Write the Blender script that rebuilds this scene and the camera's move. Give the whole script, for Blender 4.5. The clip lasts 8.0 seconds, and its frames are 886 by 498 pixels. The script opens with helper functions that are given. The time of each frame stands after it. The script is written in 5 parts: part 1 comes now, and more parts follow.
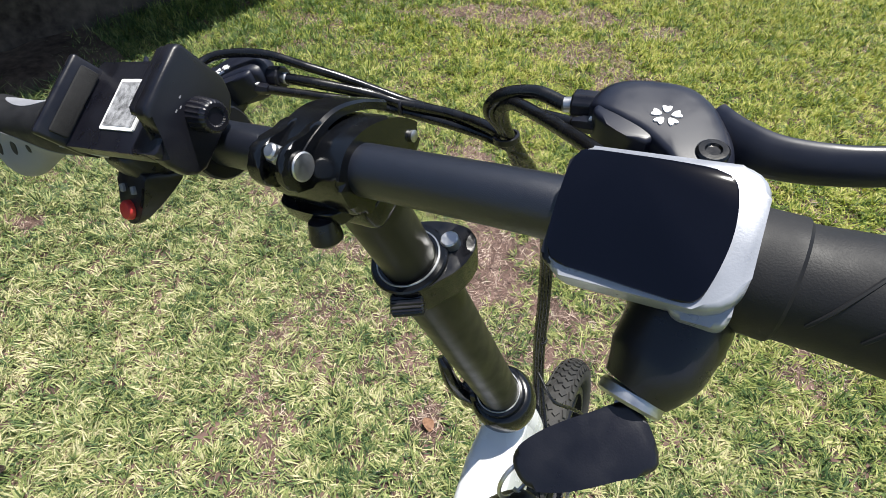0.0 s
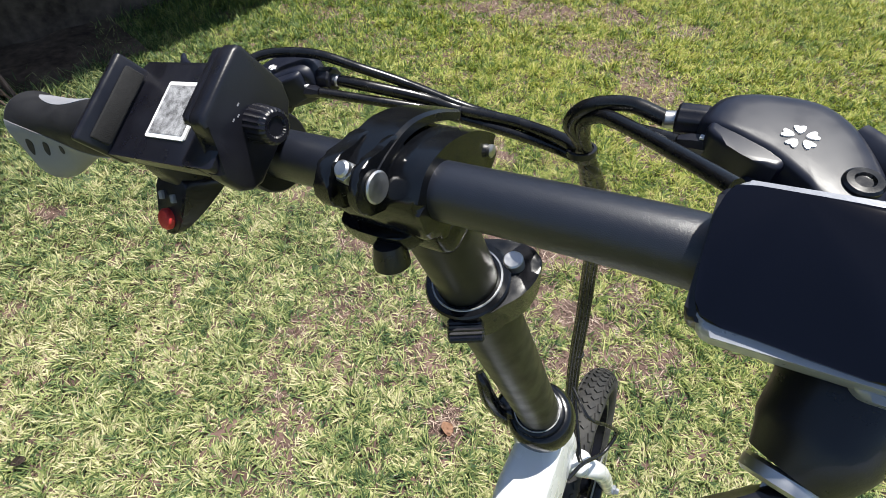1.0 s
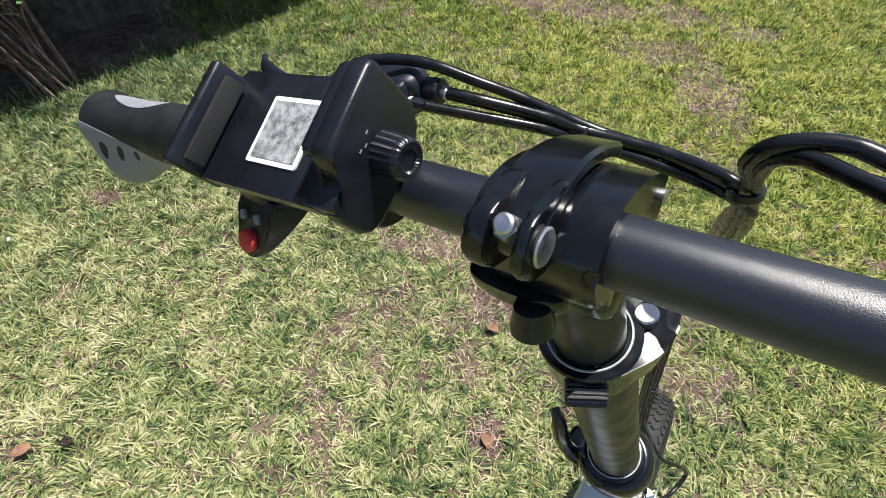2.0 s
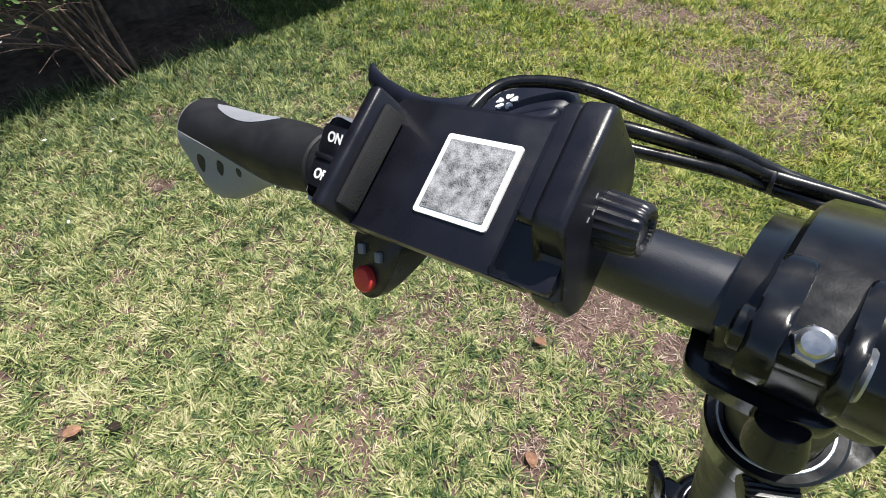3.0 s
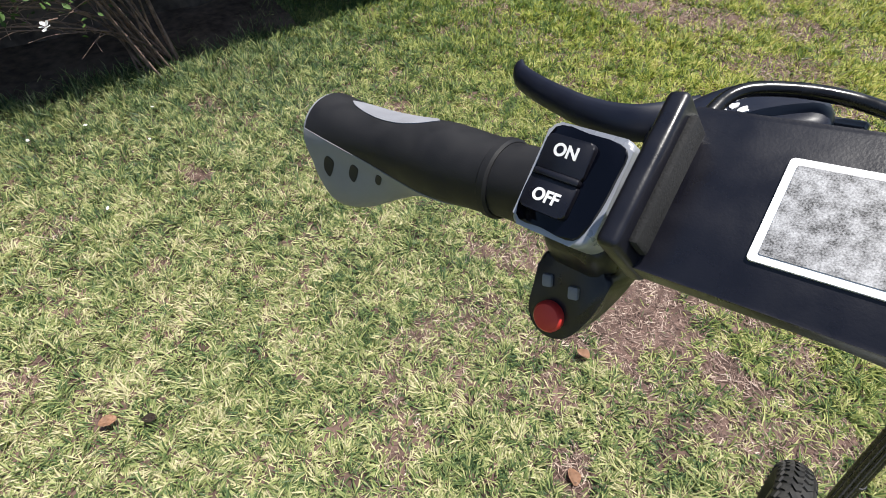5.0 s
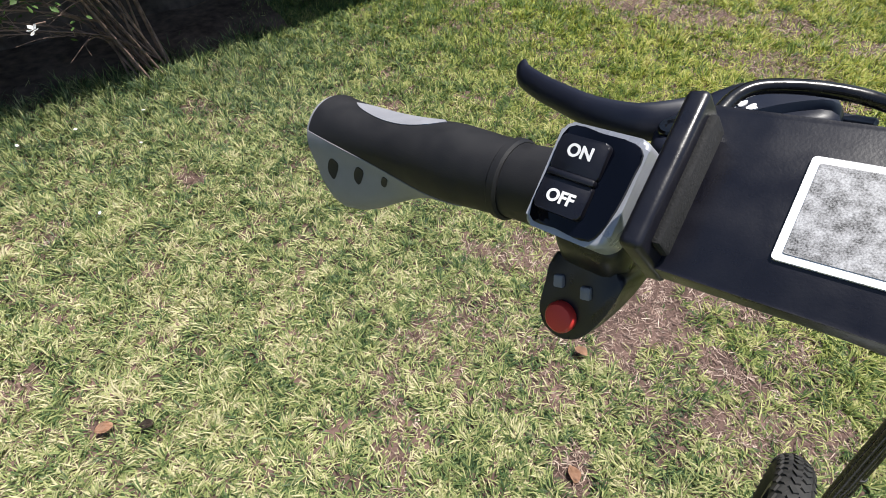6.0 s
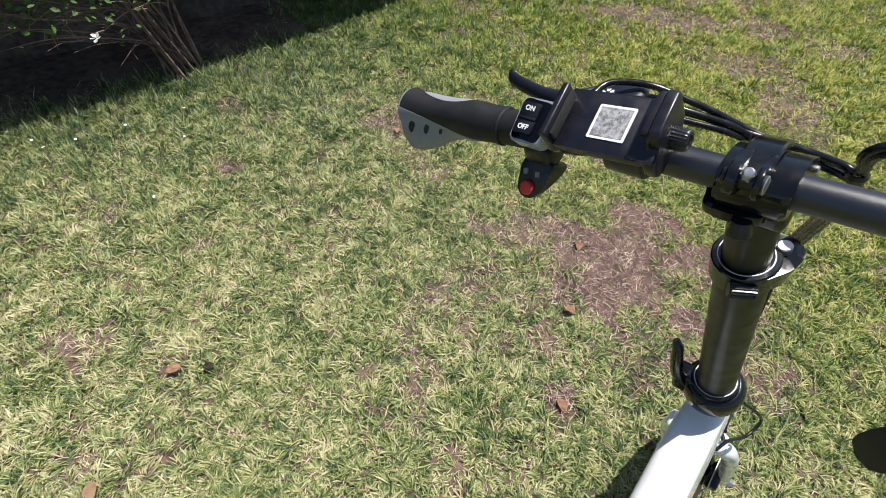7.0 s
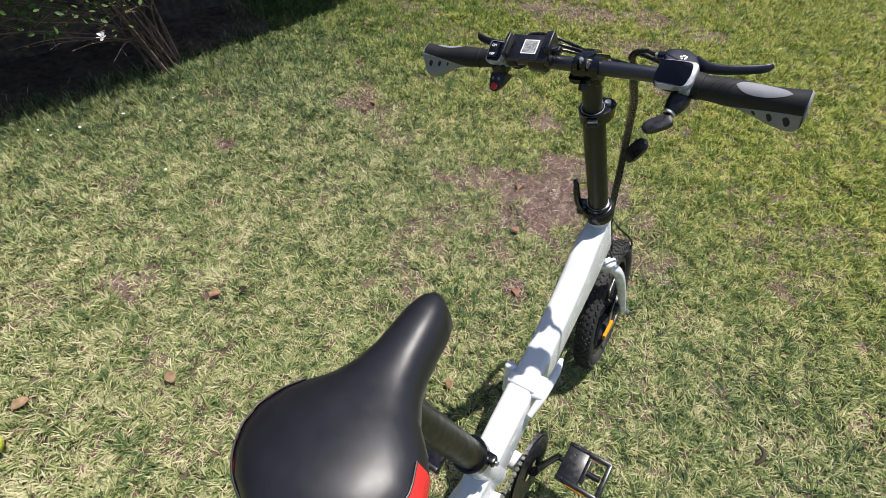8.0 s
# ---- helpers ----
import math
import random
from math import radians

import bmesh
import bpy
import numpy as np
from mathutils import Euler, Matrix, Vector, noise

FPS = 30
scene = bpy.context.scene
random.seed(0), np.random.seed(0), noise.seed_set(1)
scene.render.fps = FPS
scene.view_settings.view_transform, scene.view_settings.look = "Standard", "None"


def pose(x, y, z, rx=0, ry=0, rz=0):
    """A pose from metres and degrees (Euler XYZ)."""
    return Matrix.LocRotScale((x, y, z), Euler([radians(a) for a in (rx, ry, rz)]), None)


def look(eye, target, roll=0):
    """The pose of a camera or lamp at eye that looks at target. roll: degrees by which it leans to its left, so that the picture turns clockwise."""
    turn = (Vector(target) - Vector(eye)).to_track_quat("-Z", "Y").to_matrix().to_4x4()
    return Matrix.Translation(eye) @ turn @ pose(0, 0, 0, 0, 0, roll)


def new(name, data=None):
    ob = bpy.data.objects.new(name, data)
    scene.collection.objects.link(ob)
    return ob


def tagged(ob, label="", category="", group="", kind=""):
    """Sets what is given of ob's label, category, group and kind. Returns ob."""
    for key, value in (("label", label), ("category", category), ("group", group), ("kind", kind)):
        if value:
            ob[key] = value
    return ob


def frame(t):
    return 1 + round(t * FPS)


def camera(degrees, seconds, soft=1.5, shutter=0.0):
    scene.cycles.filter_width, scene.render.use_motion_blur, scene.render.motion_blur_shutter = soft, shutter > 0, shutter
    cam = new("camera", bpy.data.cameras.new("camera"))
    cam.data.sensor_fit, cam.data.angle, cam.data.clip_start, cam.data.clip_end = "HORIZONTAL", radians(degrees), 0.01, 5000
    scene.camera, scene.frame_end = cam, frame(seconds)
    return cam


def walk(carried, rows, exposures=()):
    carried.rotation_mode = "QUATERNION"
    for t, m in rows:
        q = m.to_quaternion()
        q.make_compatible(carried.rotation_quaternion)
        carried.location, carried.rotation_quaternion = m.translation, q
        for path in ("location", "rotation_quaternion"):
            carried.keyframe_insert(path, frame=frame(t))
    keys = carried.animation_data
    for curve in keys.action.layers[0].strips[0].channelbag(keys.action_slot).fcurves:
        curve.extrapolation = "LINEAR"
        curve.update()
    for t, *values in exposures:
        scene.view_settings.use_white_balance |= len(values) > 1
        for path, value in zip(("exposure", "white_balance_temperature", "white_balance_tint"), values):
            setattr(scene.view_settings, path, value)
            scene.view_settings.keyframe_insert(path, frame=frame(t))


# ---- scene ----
cam = camera(83.4, 8.0, soft=0.6)
PATH = [
    (0, (0.045, 0.195, 1.158), (-0.029, 1.55, -0.311), 1.9),
    (0.5, (0.032, 0.207, 1.154), (-0.057, 1.553, -0.322), 1.8),
    (1, (0.016, 0.218, 1.149), (-0.104, 1.556, -0.332), 1.8),
    (1.5, (-0.003, 0.235, 1.142), (-0.181, 1.559, -0.347), 1.3),
    (3, (-0.086, 0.278, 1.127), (-0.449, 1.547, -0.375), -0.1),
    (3.5, (-0.109, 0.287, 1.122), (-0.518, 1.54, -0.382), -0.4),
    (4, (-0.135, 0.294, 1.116), (-0.576, 1.533, -0.39), -0.6),
    (4.5, (-0.153, 0.289, 1.109), (-0.588, 1.531, -0.397), 0.1),
    (6, (-0.17, 0.288, 1.108), (-0.566, 1.54, -0.4), 0.4),
    (6.5, (-0.163, 0.223, 1.16), (-0.556, 1.477, -0.348), 0.4),
    (7, (-0.129, 0.082, 1.228), (-0.534, 1.334, -0.278), 0.1),
    (7.5, (-0.097, -0.158, 1.315), (-0.482, 1.105, -0.188), 1.0),
    (8, (-0.123, -0.397, 1.41), (-0.301, 0.914, -0.09), 3.5),
]
walk(cam, [(t, look(eye, target, roll)) for t, eye, target, roll in PATH],
     [(0.0, 0.7, 6500, 8), (4.5, 0.58, 6500, 9), (6.5, 0.52, 6500, 10), (8.0, 0.35, 6500, 11)])

# ---------------------------------------------------------------- light
SUN_AZ = radians(42)          # clockwise from +y
SUN_EL = radians(73)
world = bpy.data.worlds.new("sky")
scene.world = world
world.use_nodes = True
wn = world.node_tree.nodes
sky = wn.new("ShaderNodeTexSky")
sky.sky_type = "NISHITA"
sky.sun_disc = False
sky.sun_elevation = SUN_EL
sky.sun_rotation = SUN_AZ
world.node_tree.links.new(sky.outputs[0], wn["Background"].inputs[0])
wn["Background"].inputs[1].default_value = 0.085
sun_lamp = bpy.data.lights.new("sun", "SUN")
sun_lamp.energy = 5.0
sun_lamp.angle = radians(0.53)
sun_lamp.color = (1.0, 0.96, 0.9)
SUN_DIR = Vector((math.sin(SUN_AZ) * math.cos(SUN_EL), math.cos(SUN_AZ) * math.cos(SUN_EL), math.sin(SUN_EL)))
new("sun", sun_lamp).matrix_world = look(SUN_DIR * 30, (0, 0, 0))


# ---------------------------------------------------------------- materials


def material(name, color, rough=0.5, metal=0.0, var=0.12, scale=60.0, bump=0.0, bump_scale=400.0, coat=0.0, spec=0.5,
             rough_var=0.1, tint=None):
    """A surface whose colour and roughness vary at two scales, with a fine relief."""
    m = bpy.data.materials.new(name)
    m.use_nodes = True
    n, l = m.node_tree.nodes, m.node_tree.links
    b = n["Principled BSDF"]
    b.inputs["Metallic"].default_value = metal
    b.inputs["Specular IOR Level"].default_value = spec
    b.inputs["Coat Weight"].default_value = coat
    b.inputs["Coat Roughness"].default_value = 0.08
    co = n.new("ShaderNodeTexCoord")
    n1 = n.new("ShaderNodeTexNoise")
    n1.inputs["Scale"].default_value = scale
    n1.inputs["Detail"].default_value = 5
    n2 = n.new("ShaderNodeTexNoise")
    n2.inputs["Scale"].default_value = scale * 0.13
    n2.inputs["Detail"].default_value = 3
    for x in (n1, n2):
        l.new(co.outputs["Object"], x.inputs["Vector"])
    add = n.new("ShaderNodeMath")
    add.operation = "ADD"
    l.new(n1.outputs[0], add.inputs[0])
    l.new(n2.outputs[0], add.inputs[1])
    ramp = n.new("ShaderNodeMapRange")
    ramp.inputs["From Min"].default_value = 0.7
    ramp.inputs["From Max"].default_value = 1.3
    l.new(add.outputs[0], ramp.inputs["Value"])
    mix = n.new("ShaderNodeMix")
    mix.data_type = "RGBA"
    lo = [c * (1 - var) for c in color]
    hi = tint or [min(1, c * (1 + var)) for c in color]
    mix.inputs["A"].default_value = (*lo, 1)
    mix.inputs["B"].default_value = (*hi, 1)
    l.new(ramp.outputs[0], mix.inputs["Factor"])
    l.new(mix.outputs["Result"], b.inputs["Base Color"])
    rr = n.new("ShaderNodeMapRange")
    rr.inputs["From Min"].default_value = 0.3
    rr.inputs["From Max"].default_value = 0.7
    rr.inputs["To Min"].default_value = max(0.02, rough - rough_var)
    rr.inputs["To Max"].default_value = min(1, rough + rough_var)
    l.new(n1.outputs[0], rr.inputs["Value"])
    l.new(rr.outputs[0], b.inputs["Roughness"])
    if bump:
        n3 = n.new("ShaderNodeTexNoise")
        n3.inputs["Scale"].default_value = bump_scale
        n3.inputs["Detail"].default_value = 4
        l.new(co.outputs["Object"], n3.inputs["Vector"])
        bp = n.new("ShaderNodeBump")
        bp.inputs["Strength"].default_value = bump
        bp.inputs["Distance"].default_value = 0.001
        l.new(n3.outputs[0], bp.inputs["Height"])
        l.new(bp.outputs[0], b.inputs["Normal"])
    return m


RUN = Vector((0.617, 0.787, 0))
ACROSS = Vector((-0.787, 0.617, 0))         # along and across the house wall


def grass_material(name, stops, patch, translucent=0.16, rough=0.4, lush=False):
    """Blades: each takes its own colour from the stops, drier or greener by wide patches of the lawn."""
    m = bpy.data.materials.new(name)
    m.use_nodes = True
    n, l = m.node_tree.nodes, m.node_tree.links
    b = n["Principled BSDF"]
    b.inputs["Roughness"].default_value = rough
    b.inputs["Specular IOR Level"].default_value = 0.3
    geo = n.new("ShaderNodeNewGeometry")
    no = n.new("ShaderNodeTexNoise")
    no.inputs["Scale"].default_value = patch
    no.inputs["Detail"].default_value = 4
    l.new(geo.outputs["Position"], no.inputs["Vector"])
    sc = n.new("ShaderNodeMapRange")
    sc.inputs["From Min"].default_value = 0.3
    sc.inputs["From Max"].default_value = 0.7
    sc.inputs["To Min"].default_value = -0.5
    sc.inputs["To Max"].default_value = 0.5
    tuft = n.new("ShaderNodeTexNoise")                # neighbouring blades of one tuft are alike
    tuft.inputs["Scale"].default_value = patch * 3.2
    tuft.inputs["Detail"].default_value = 2
    l.new(geo.outputs["Position"], tuft.inputs["Vector"])
    both = n.new("ShaderNodeMix")
    both.inputs["Factor"].default_value = 0.55
    l.new(no.outputs[0], both.inputs["A"])
    l.new(tuft.outputs[0], both.inputs["B"])
    l.new(both.outputs["Result"], sc.inputs["Value"])
    blade = n.new("ShaderNodeMapRange")
    blade.inputs["To Min"].default_value = 0.08
    blade.inputs["To Max"].default_value = 0.92
    l.new(geo.outputs["Random Per Island"], blade.inputs["Value"])
    add = n.new("ShaderNodeMath")
    add.operation = "ADD"
    add.use_clamp = True
    l.new(blade.outputs[0], add.inputs[0])
    l.new(sc.outputs[0], add.inputs[1])
    if lush:
        sep = n.new("ShaderNodeSeparateXYZ")
        l.new(geo.outputs["Position"], sep.inputs[0])
        lx = n.new("ShaderNodeMath")
        lx.operation = "MULTIPLY_ADD"
        lx.inputs[1].default_value = -0.06
        lx.inputs[2].default_value = 0.07
        l.new(sep.outputs["X"], lx.inputs[0])
        ly = n.new("ShaderNodeMath")
        ly.operation = "MULTIPLY_ADD"
        ly.inputs[1].default_value = -0.09
        l.new(sep.outputs["Y"], ly.inputs[0])
        l.new(lx.outputs[0], ly.inputs[2])
        dry = n.new("ShaderNodeClamp")
        dry.inputs["Min"].default_value = -0.1
        dry.inputs["Max"].default_value = 0.26
        l.new(ly.outputs[0], dry.inputs[0])
        ax = n.new("ShaderNodeMath")                   # darker and greener towards the bed
        ax.operation = "MULTIPLY_ADD"
        ax.inputs[1].default_value = -ACROSS.x
        ax.inputs[2].default_value = 0
        l.new(sep.outputs["X"], ax.inputs[0])
        ay = n.new("ShaderNodeMath")
        ay.operation = "MULTIPLY_ADD"
        ay.inputs[1].default_value = -ACROSS.y
        l.new(sep.outputs["Y"], ay.inputs[0])
        l.new(ax.outputs[0], ay.inputs[2])
        near_bed = n.new("ShaderNodeMapRange")
        near_bed.inputs["From Min"].default_value = -2.5
        near_bed.inputs["From Max"].default_value = -1.5
        near_bed.inputs["To Min"].default_value = -0.26
        near_bed.inputs["To Max"].default_value = 0
        l.new(ay.outputs[0], near_bed.inputs["Value"])
        both = n.new("ShaderNodeMath")
        both.operation = "ADD"
        l.new(dry.outputs[0], both.inputs[0])
        l.new(near_bed.outputs[0], both.inputs[1])
        dry = both
        add2 = n.new("ShaderNodeMath")
        add2.operation = "ADD"
        add2.use_clamp = True
        l.new(add.outputs[0], add2.inputs[0])
        l.new(dry.outputs[0], add2.inputs[1])
        add = add2
    ramp = n.new("ShaderNodeValToRGB")
    cr = ramp.color_ramp
    while len(cr.elements) < len(stops):
        cr.elements.new(0.5)
    for e, (p, c) in zip(cr.elements, stops):
        e.position, e.color = p, (*c, 1)
    l.new(add.outputs[0], ramp.inputs[0])
    if lush:
        fresh = n.new("ShaderNodeValToRGB")           # the far side of the lawn is fresher than the worn middle
        fr = fresh.color_ramp
        while len(fr.elements) < 4:
            fr.elements.new(0.5)
        for e, (p, c) in zip(fr.elements, ((0.0, (0.062, 0.116, 0.022)), (0.35, (0.212, 0.263, 0.044)), (0.65, (0.39, 0.412, 0.083)), (1.0, (0.58, 0.51, 0.21)))):
            e.position, e.color = p, (*c, 1)
        l.new(add.outputs[0], fresh.inputs[0])
        fx = n.new("ShaderNodeMath")
        fx.operation = "MULTIPLY"
        fx.inputs[1].default_value = 0.55
        l.new(sep.outputs["X"], fx.inputs[0])
        fy = n.new("ShaderNodeMath")
        fy.operation = "MULTIPLY_ADD"
        fy.inputs[1].default_value = 0.8
        l.new(sep.outputs["Y"], fy.inputs[0])
        l.new(fx.outputs[0], fy.inputs[2])
        fade = n.new("ShaderNodeMapRange")
        fade.inputs["From Min"].default_value = 0.75
        fade.inputs["From Max"].default_value = 1.95
        l.new(fy.outputs[0], fade.inputs["Value"])
        blend = n.new("ShaderNodeMix")
        blend.data_type = "RGBA"
        l.new(fade.outputs[0], blend.inputs["Factor"])
        l.new(ramp.outputs[0], blend.inputs["A"])
        l.new(fresh.outputs[0], blend.inputs["B"])
        colour = blend.outputs["Result"]
    else:
        colour = ramp.outputs[0]
    l.new(colour, b.inputs["Base Color"])
    tr = n.new("ShaderNodeBsdfTranslucent")
    vivid = n.new("ShaderNodeHueSaturation")          # light that comes through a blade is deeper in colour
    vivid.inputs["Saturation"].default_value = 1.12
    vivid.inputs["Value"].default_value = 1.1
    l.new(colour, vivid.inputs["Color"])
    l.new(vivid.outputs[0], tr.inputs["Color"])
    mx = n.new("ShaderNodeMixShader")
    mx.inputs[0].default_value = translucent
    l.new(b.outputs[0], mx.inputs[1])
    l.new(tr.outputs[0], mx.inputs[2])
    l.new(mx.outputs[0], n["Material Output"].inputs["Surface"])
    return m


M_BAR = material("anodised black tube", (0.010, 0.012, 0.02), 0.35, 0.0, 0.12, 1600, 0.16, 3200, spec=0.75, rough_var=0.05)
M_STEM = material("satin black stem paint", (0.014, 0.014, 0.011), 0.42, 0.0, 0.2, 60, 0.05, 900, spec=0.38)
M_CLAMP = material("glossy black cast metal", (0.004, 0.0045, 0.006), 0.2, 0.0, 0.25, 120, 0.02, 1500, spec=0.5, rough_var=0.08)
M_PLASTIC = material("black plastic", (0.0075, 0.0075, 0.012), 0.34, 0.0, 0.2, 100, 0.06, 1500)
M_RUBBER = material("matte black rubber", (0.012, 0.012, 0.014), 0.6, 0.0, 0.25, 90, 0.1, 1800, spec=0.35)
M_GRIPGREY = material("grey grip rubber", (0.23, 0.235, 0.26), 0.6, 0.0, 0.1, 120, 0.15, 1200, spec=0.35)
M_HOLE = material("dark grip recess", (0.01, 0.01, 0.012), 0.7)
M_CABLE = material("black cable sheath", (0.007, 0.007, 0.008), 0.25, 0.0, 0.2, 150, 0.05, 600)
M_STEEL = material("bright zinc steel", (0.52, 0.52, 0.53), 0.4, 1.0, 0.15, 200, 0.05, 900)
M_CHAIN = material("greased chain steel", (0.16, 0.155, 0.15), 0.42, 0.8, 0.5, 300)
M_SILVER = material("silver painted plastic", (0.36, 0.375, 0.42), 0.33, 0.25, 0.06, 90, 0.05, 1500)
M_GLASS = material("dark display glass", (0.002, 0.0025, 0.006), 0.1, 0.0, 0.3, 20, rough_var=0.03, spec=0.28)
M_LEVER = material("satin graphite lever", (0.011, 0.013, 0.024), 0.4, 0.0, 0.15, 80, 0.03, 2500, spec=0.42)
M_WHITE = material("white gloss frame paint", (0.74, 0.75, 0.77), 0.24, 0.0, 0.05, 25, coat=0.4)
M_PRINT = material("white print", (0.8, 0.8, 0.8), 0.5)
M_PRINTGREY = material("grey printed field", (0.26, 0.26, 0.27), 0.5, 0, 0.9, 2600)
M_RED = material("red plastic button", (0.55, 0.035, 0.03), 0.4)
M_REDVINYL = material("red vinyl", (0.62, 0.03, 0.03), 0.35, 0, 0.1, 60, 0.2, 700)
M_VINYL = material("black saddle vinyl", (0.011, 0.011, 0.015), 0.4, 0, 0.15, 50, 0.05, 2500, spec=0.5, rough_var=0.03)
M_TYRE = material("dusty tyre rubber", (0.028, 0.028, 0.029), 0.75, 0, 0.3, 60, 0.3, 600, spec=0.3, tint=(0.055, 0.053, 0.05))
M_AMBER = material("amber reflector", (0.75, 0.28, 0.01), 0.25)
M_FOAM = material("black foam pad", (0.012, 0.012, 0.013), 0.9, 0, 0.3, 400, 0.3, 1500)

M_SOIL = material("dry brown soil and thatch", (0.085, 0.056, 0.047), 0.95, 0, 0.5, 60, 1.0, 160, spec=0.15, tint=(0.2, 0.13, 0.11), rough_var=0.04)
M_TURF = material("distant turf", (0.1, 0.125, 0.04), 0.9, 0, 0.4, 9, 0.9, 60, spec=0.15, tint=(0.2, 0.22, 0.08))
M_BED = material("dark bed soil", (0.085, 0.064, 0.05), 0.95, 0, 0.55, 30, 1.0, 60, spec=0.1, rough_var=0.04)
# wall colour holds part of the shade: set darker than the render itself
M_WALL = material("rough grey render darkened for shade", (0.078, 0.062, 0.052), 0.95, 0, 0.6, 26, 1.0, 30, spec=0.1)
M_BARK = material("brown bush bark", (0.19, 0.125, 0.1), 0.85, 0, 0.6, 40, 0.9, 150)
M_LEAFDRY = material("dry brown leaf", (0.42, 0.24, 0.15), 0.7, 0, 0.3, 70, 0.3, 300)
M_LEAFPALE = material("pale dry leaf", (0.45, 0.3, 0.18), 0.7, 0, 0.3, 70, 0.3, 300)
M_TWIG = material("dark twig bark", (0.05, 0.035, 0.025), 0.85, 0, 0.3, 90, 0.4, 300)
M_PETAL = material("white petal", (0.8, 0.8, 0.8), 0.6)
M_BALL = material("yellow felt", (0.6, 0.62, 0.05), 0.9, 0, 0.2, 200, 0.5, 600)
M_SHADE_SLAB = material("grey shade slab", (0.3, 0.29, 0.27), 0.8)
M_GREENLEAF = material("green bush leaf", (0.06, 0.11, 0.026), 0.65, 0, 0.3, 40, spec=0.25)
M_GRASS = grass_material("lawn blades", [(0.0, (0.042, 0.08, 0.034)), (0.25, (0.108, 0.16, 0.057)), (0.5, (0.252, 0.297, 0.108)),
                                         (0.75, (0.4, 0.41, 0.185)), (1.0, (0.57, 0.52, 0.325))], 8.0, 0.2, 0.5, lush=True)
M_STRAW = grass_material("dry clippings", [(0.0, (0.07, 0.046, 0.038)), (0.4, (0.19, 0.125, 0.105)), (0.75, (0.36, 0.26, 0.215)), (1.0, (0.6, 0.5, 0.42))], 9.0, 0.1, 0.6)

# ---------------------------------------------------------------- mesh helpers


def part(name, bm, mat, parent=None, label="", smooth=40):
    me = bpy.data.meshes.new(name)
    bmesh.ops.recalc_face_normals(bm, faces=bm.faces)
    for f in bm.faces:
        f.smooth = True
    for e in bm.edges:
        if len(e.link_faces) == 2 and e.calc_face_angle(0) > radians(smooth):
            e.smooth = False
    bm.to_mesh(me)
    bm.free()
    me.materials.append(mat)
    ob = new(name, me)
    ob.parent = parent
    if label:
        ob["label"] = label
    return ob


def joined(*parts):
    """Several bmeshes as one."""
    out = parts[0]
    for p in parts[1:]:
        me = bpy.data.meshes.new("tmp")
        p.to_mesh(me)
        p.free()
        out.from_mesh(me)
        bpy.data.meshes.remove(me)
    return out


def smooth_path(pts, steps=6):
    """Points on a Catmull-Rom curve through pts."""
    p = [Vector(q) for q in pts]
    p = [p[0] * 2 - p[1]] + p + [p[-1] * 2 - p[-2]]
    out = []
    for i in range(1, len(p) - 2):
        for k in range(steps):
            t = k / steps
            a, b, c, d = p[i - 1], p[i], p[i + 1], p[i + 2]
            out.append(0.5 * (2 * b + (c - a) * t + (2 * a - 5 * b + 4 * c - d) * t * t + (3 * b - a - 3 * c + d) * t ** 3))
    return out + [p[-2]]


def tube(pts, r, n=14, steps=6, flat=1.0, rise=None):
    """A round tube along a smooth path; r is one radius or one for each point given."""
    rs = list(r) if hasattr(r, "__len__") else [r] * len(pts)
    path = smooth_path(pts, steps)
    bm = bmesh.new()
    rings, up = [], None
    for i, c in enumerate(path):
        d = (path[min(i + 1, len(path) - 1)] - path[max(i - 1, 0)]).normalized()
        if up is None:
            up = Vector(rise) if rise else d.orthogonal().normalized()
        up = (up - d * up.dot(d)).normalized()
        side = d.cross(up)
        f = i / steps
        k = min(int(f), len(rs) - 1)
        rad = rs[k] + (rs[min(k + 1, len(rs) - 1)] - rs[k]) * (f - k)
        rings.append([bm.verts.new(c + (up * math.cos(2 * math.pi * j / n) + side * flat * math.sin(2 * math.pi * j / n)) * rad) for j in range(n)])
    for a, b in zip(rings, rings[1:]):
        for j in range(n):
            bm.faces.new((a[j], a[(j + 1) % n], b[(j + 1) % n], b[j]))
    bm.faces.new(rings[0][::-1])
    bm.faces.new(rings[-1])
    return bm


def lathe(profile, origin, axis, n=28, ribs=0, rib=0.0):
    """A turned body: (distance along the axis, radius) rows, closed at both ends."""
    bm = bmesh.new()
    o, d = Vector(origin), Vector(axis).normalized()
    u = d.orthogonal().normalized()
    v = d.cross(u)
    rings = []
    for h, r in profile:
        ring = []
        for j in range(n):
            a = 2 * math.pi * j / n
            rr = r + (rib * (0.5 + 0.5 * math.cos(ribs * a)) if ribs else 0)
            ring.append(bm.verts.new(o + d * h + (u * math.cos(a) + v * math.sin(a)) * rr))
        rings.append(ring)
    for a, b in zip(rings, rings[1:]):
        for j in range(n):
            bm.faces.new((a[j], a[(j + 1) % n], b[(j + 1) % n], b[j]))
    bm.faces.new(rings[0][::-1])
    bm.faces.new(rings[-1])
    return bm


def rod(a, b, r, n=20, edge=0.0008):
    """A round bar with chamfered ends."""
    a, b = Vector(a), Vector(b)
    h = (b - a).length
    e = min(edge, r * 0.4, h * 0.4)
    return lathe([(0, r - e), (e, r), (h - e, r), (h, r - e)], a, b - a, n)


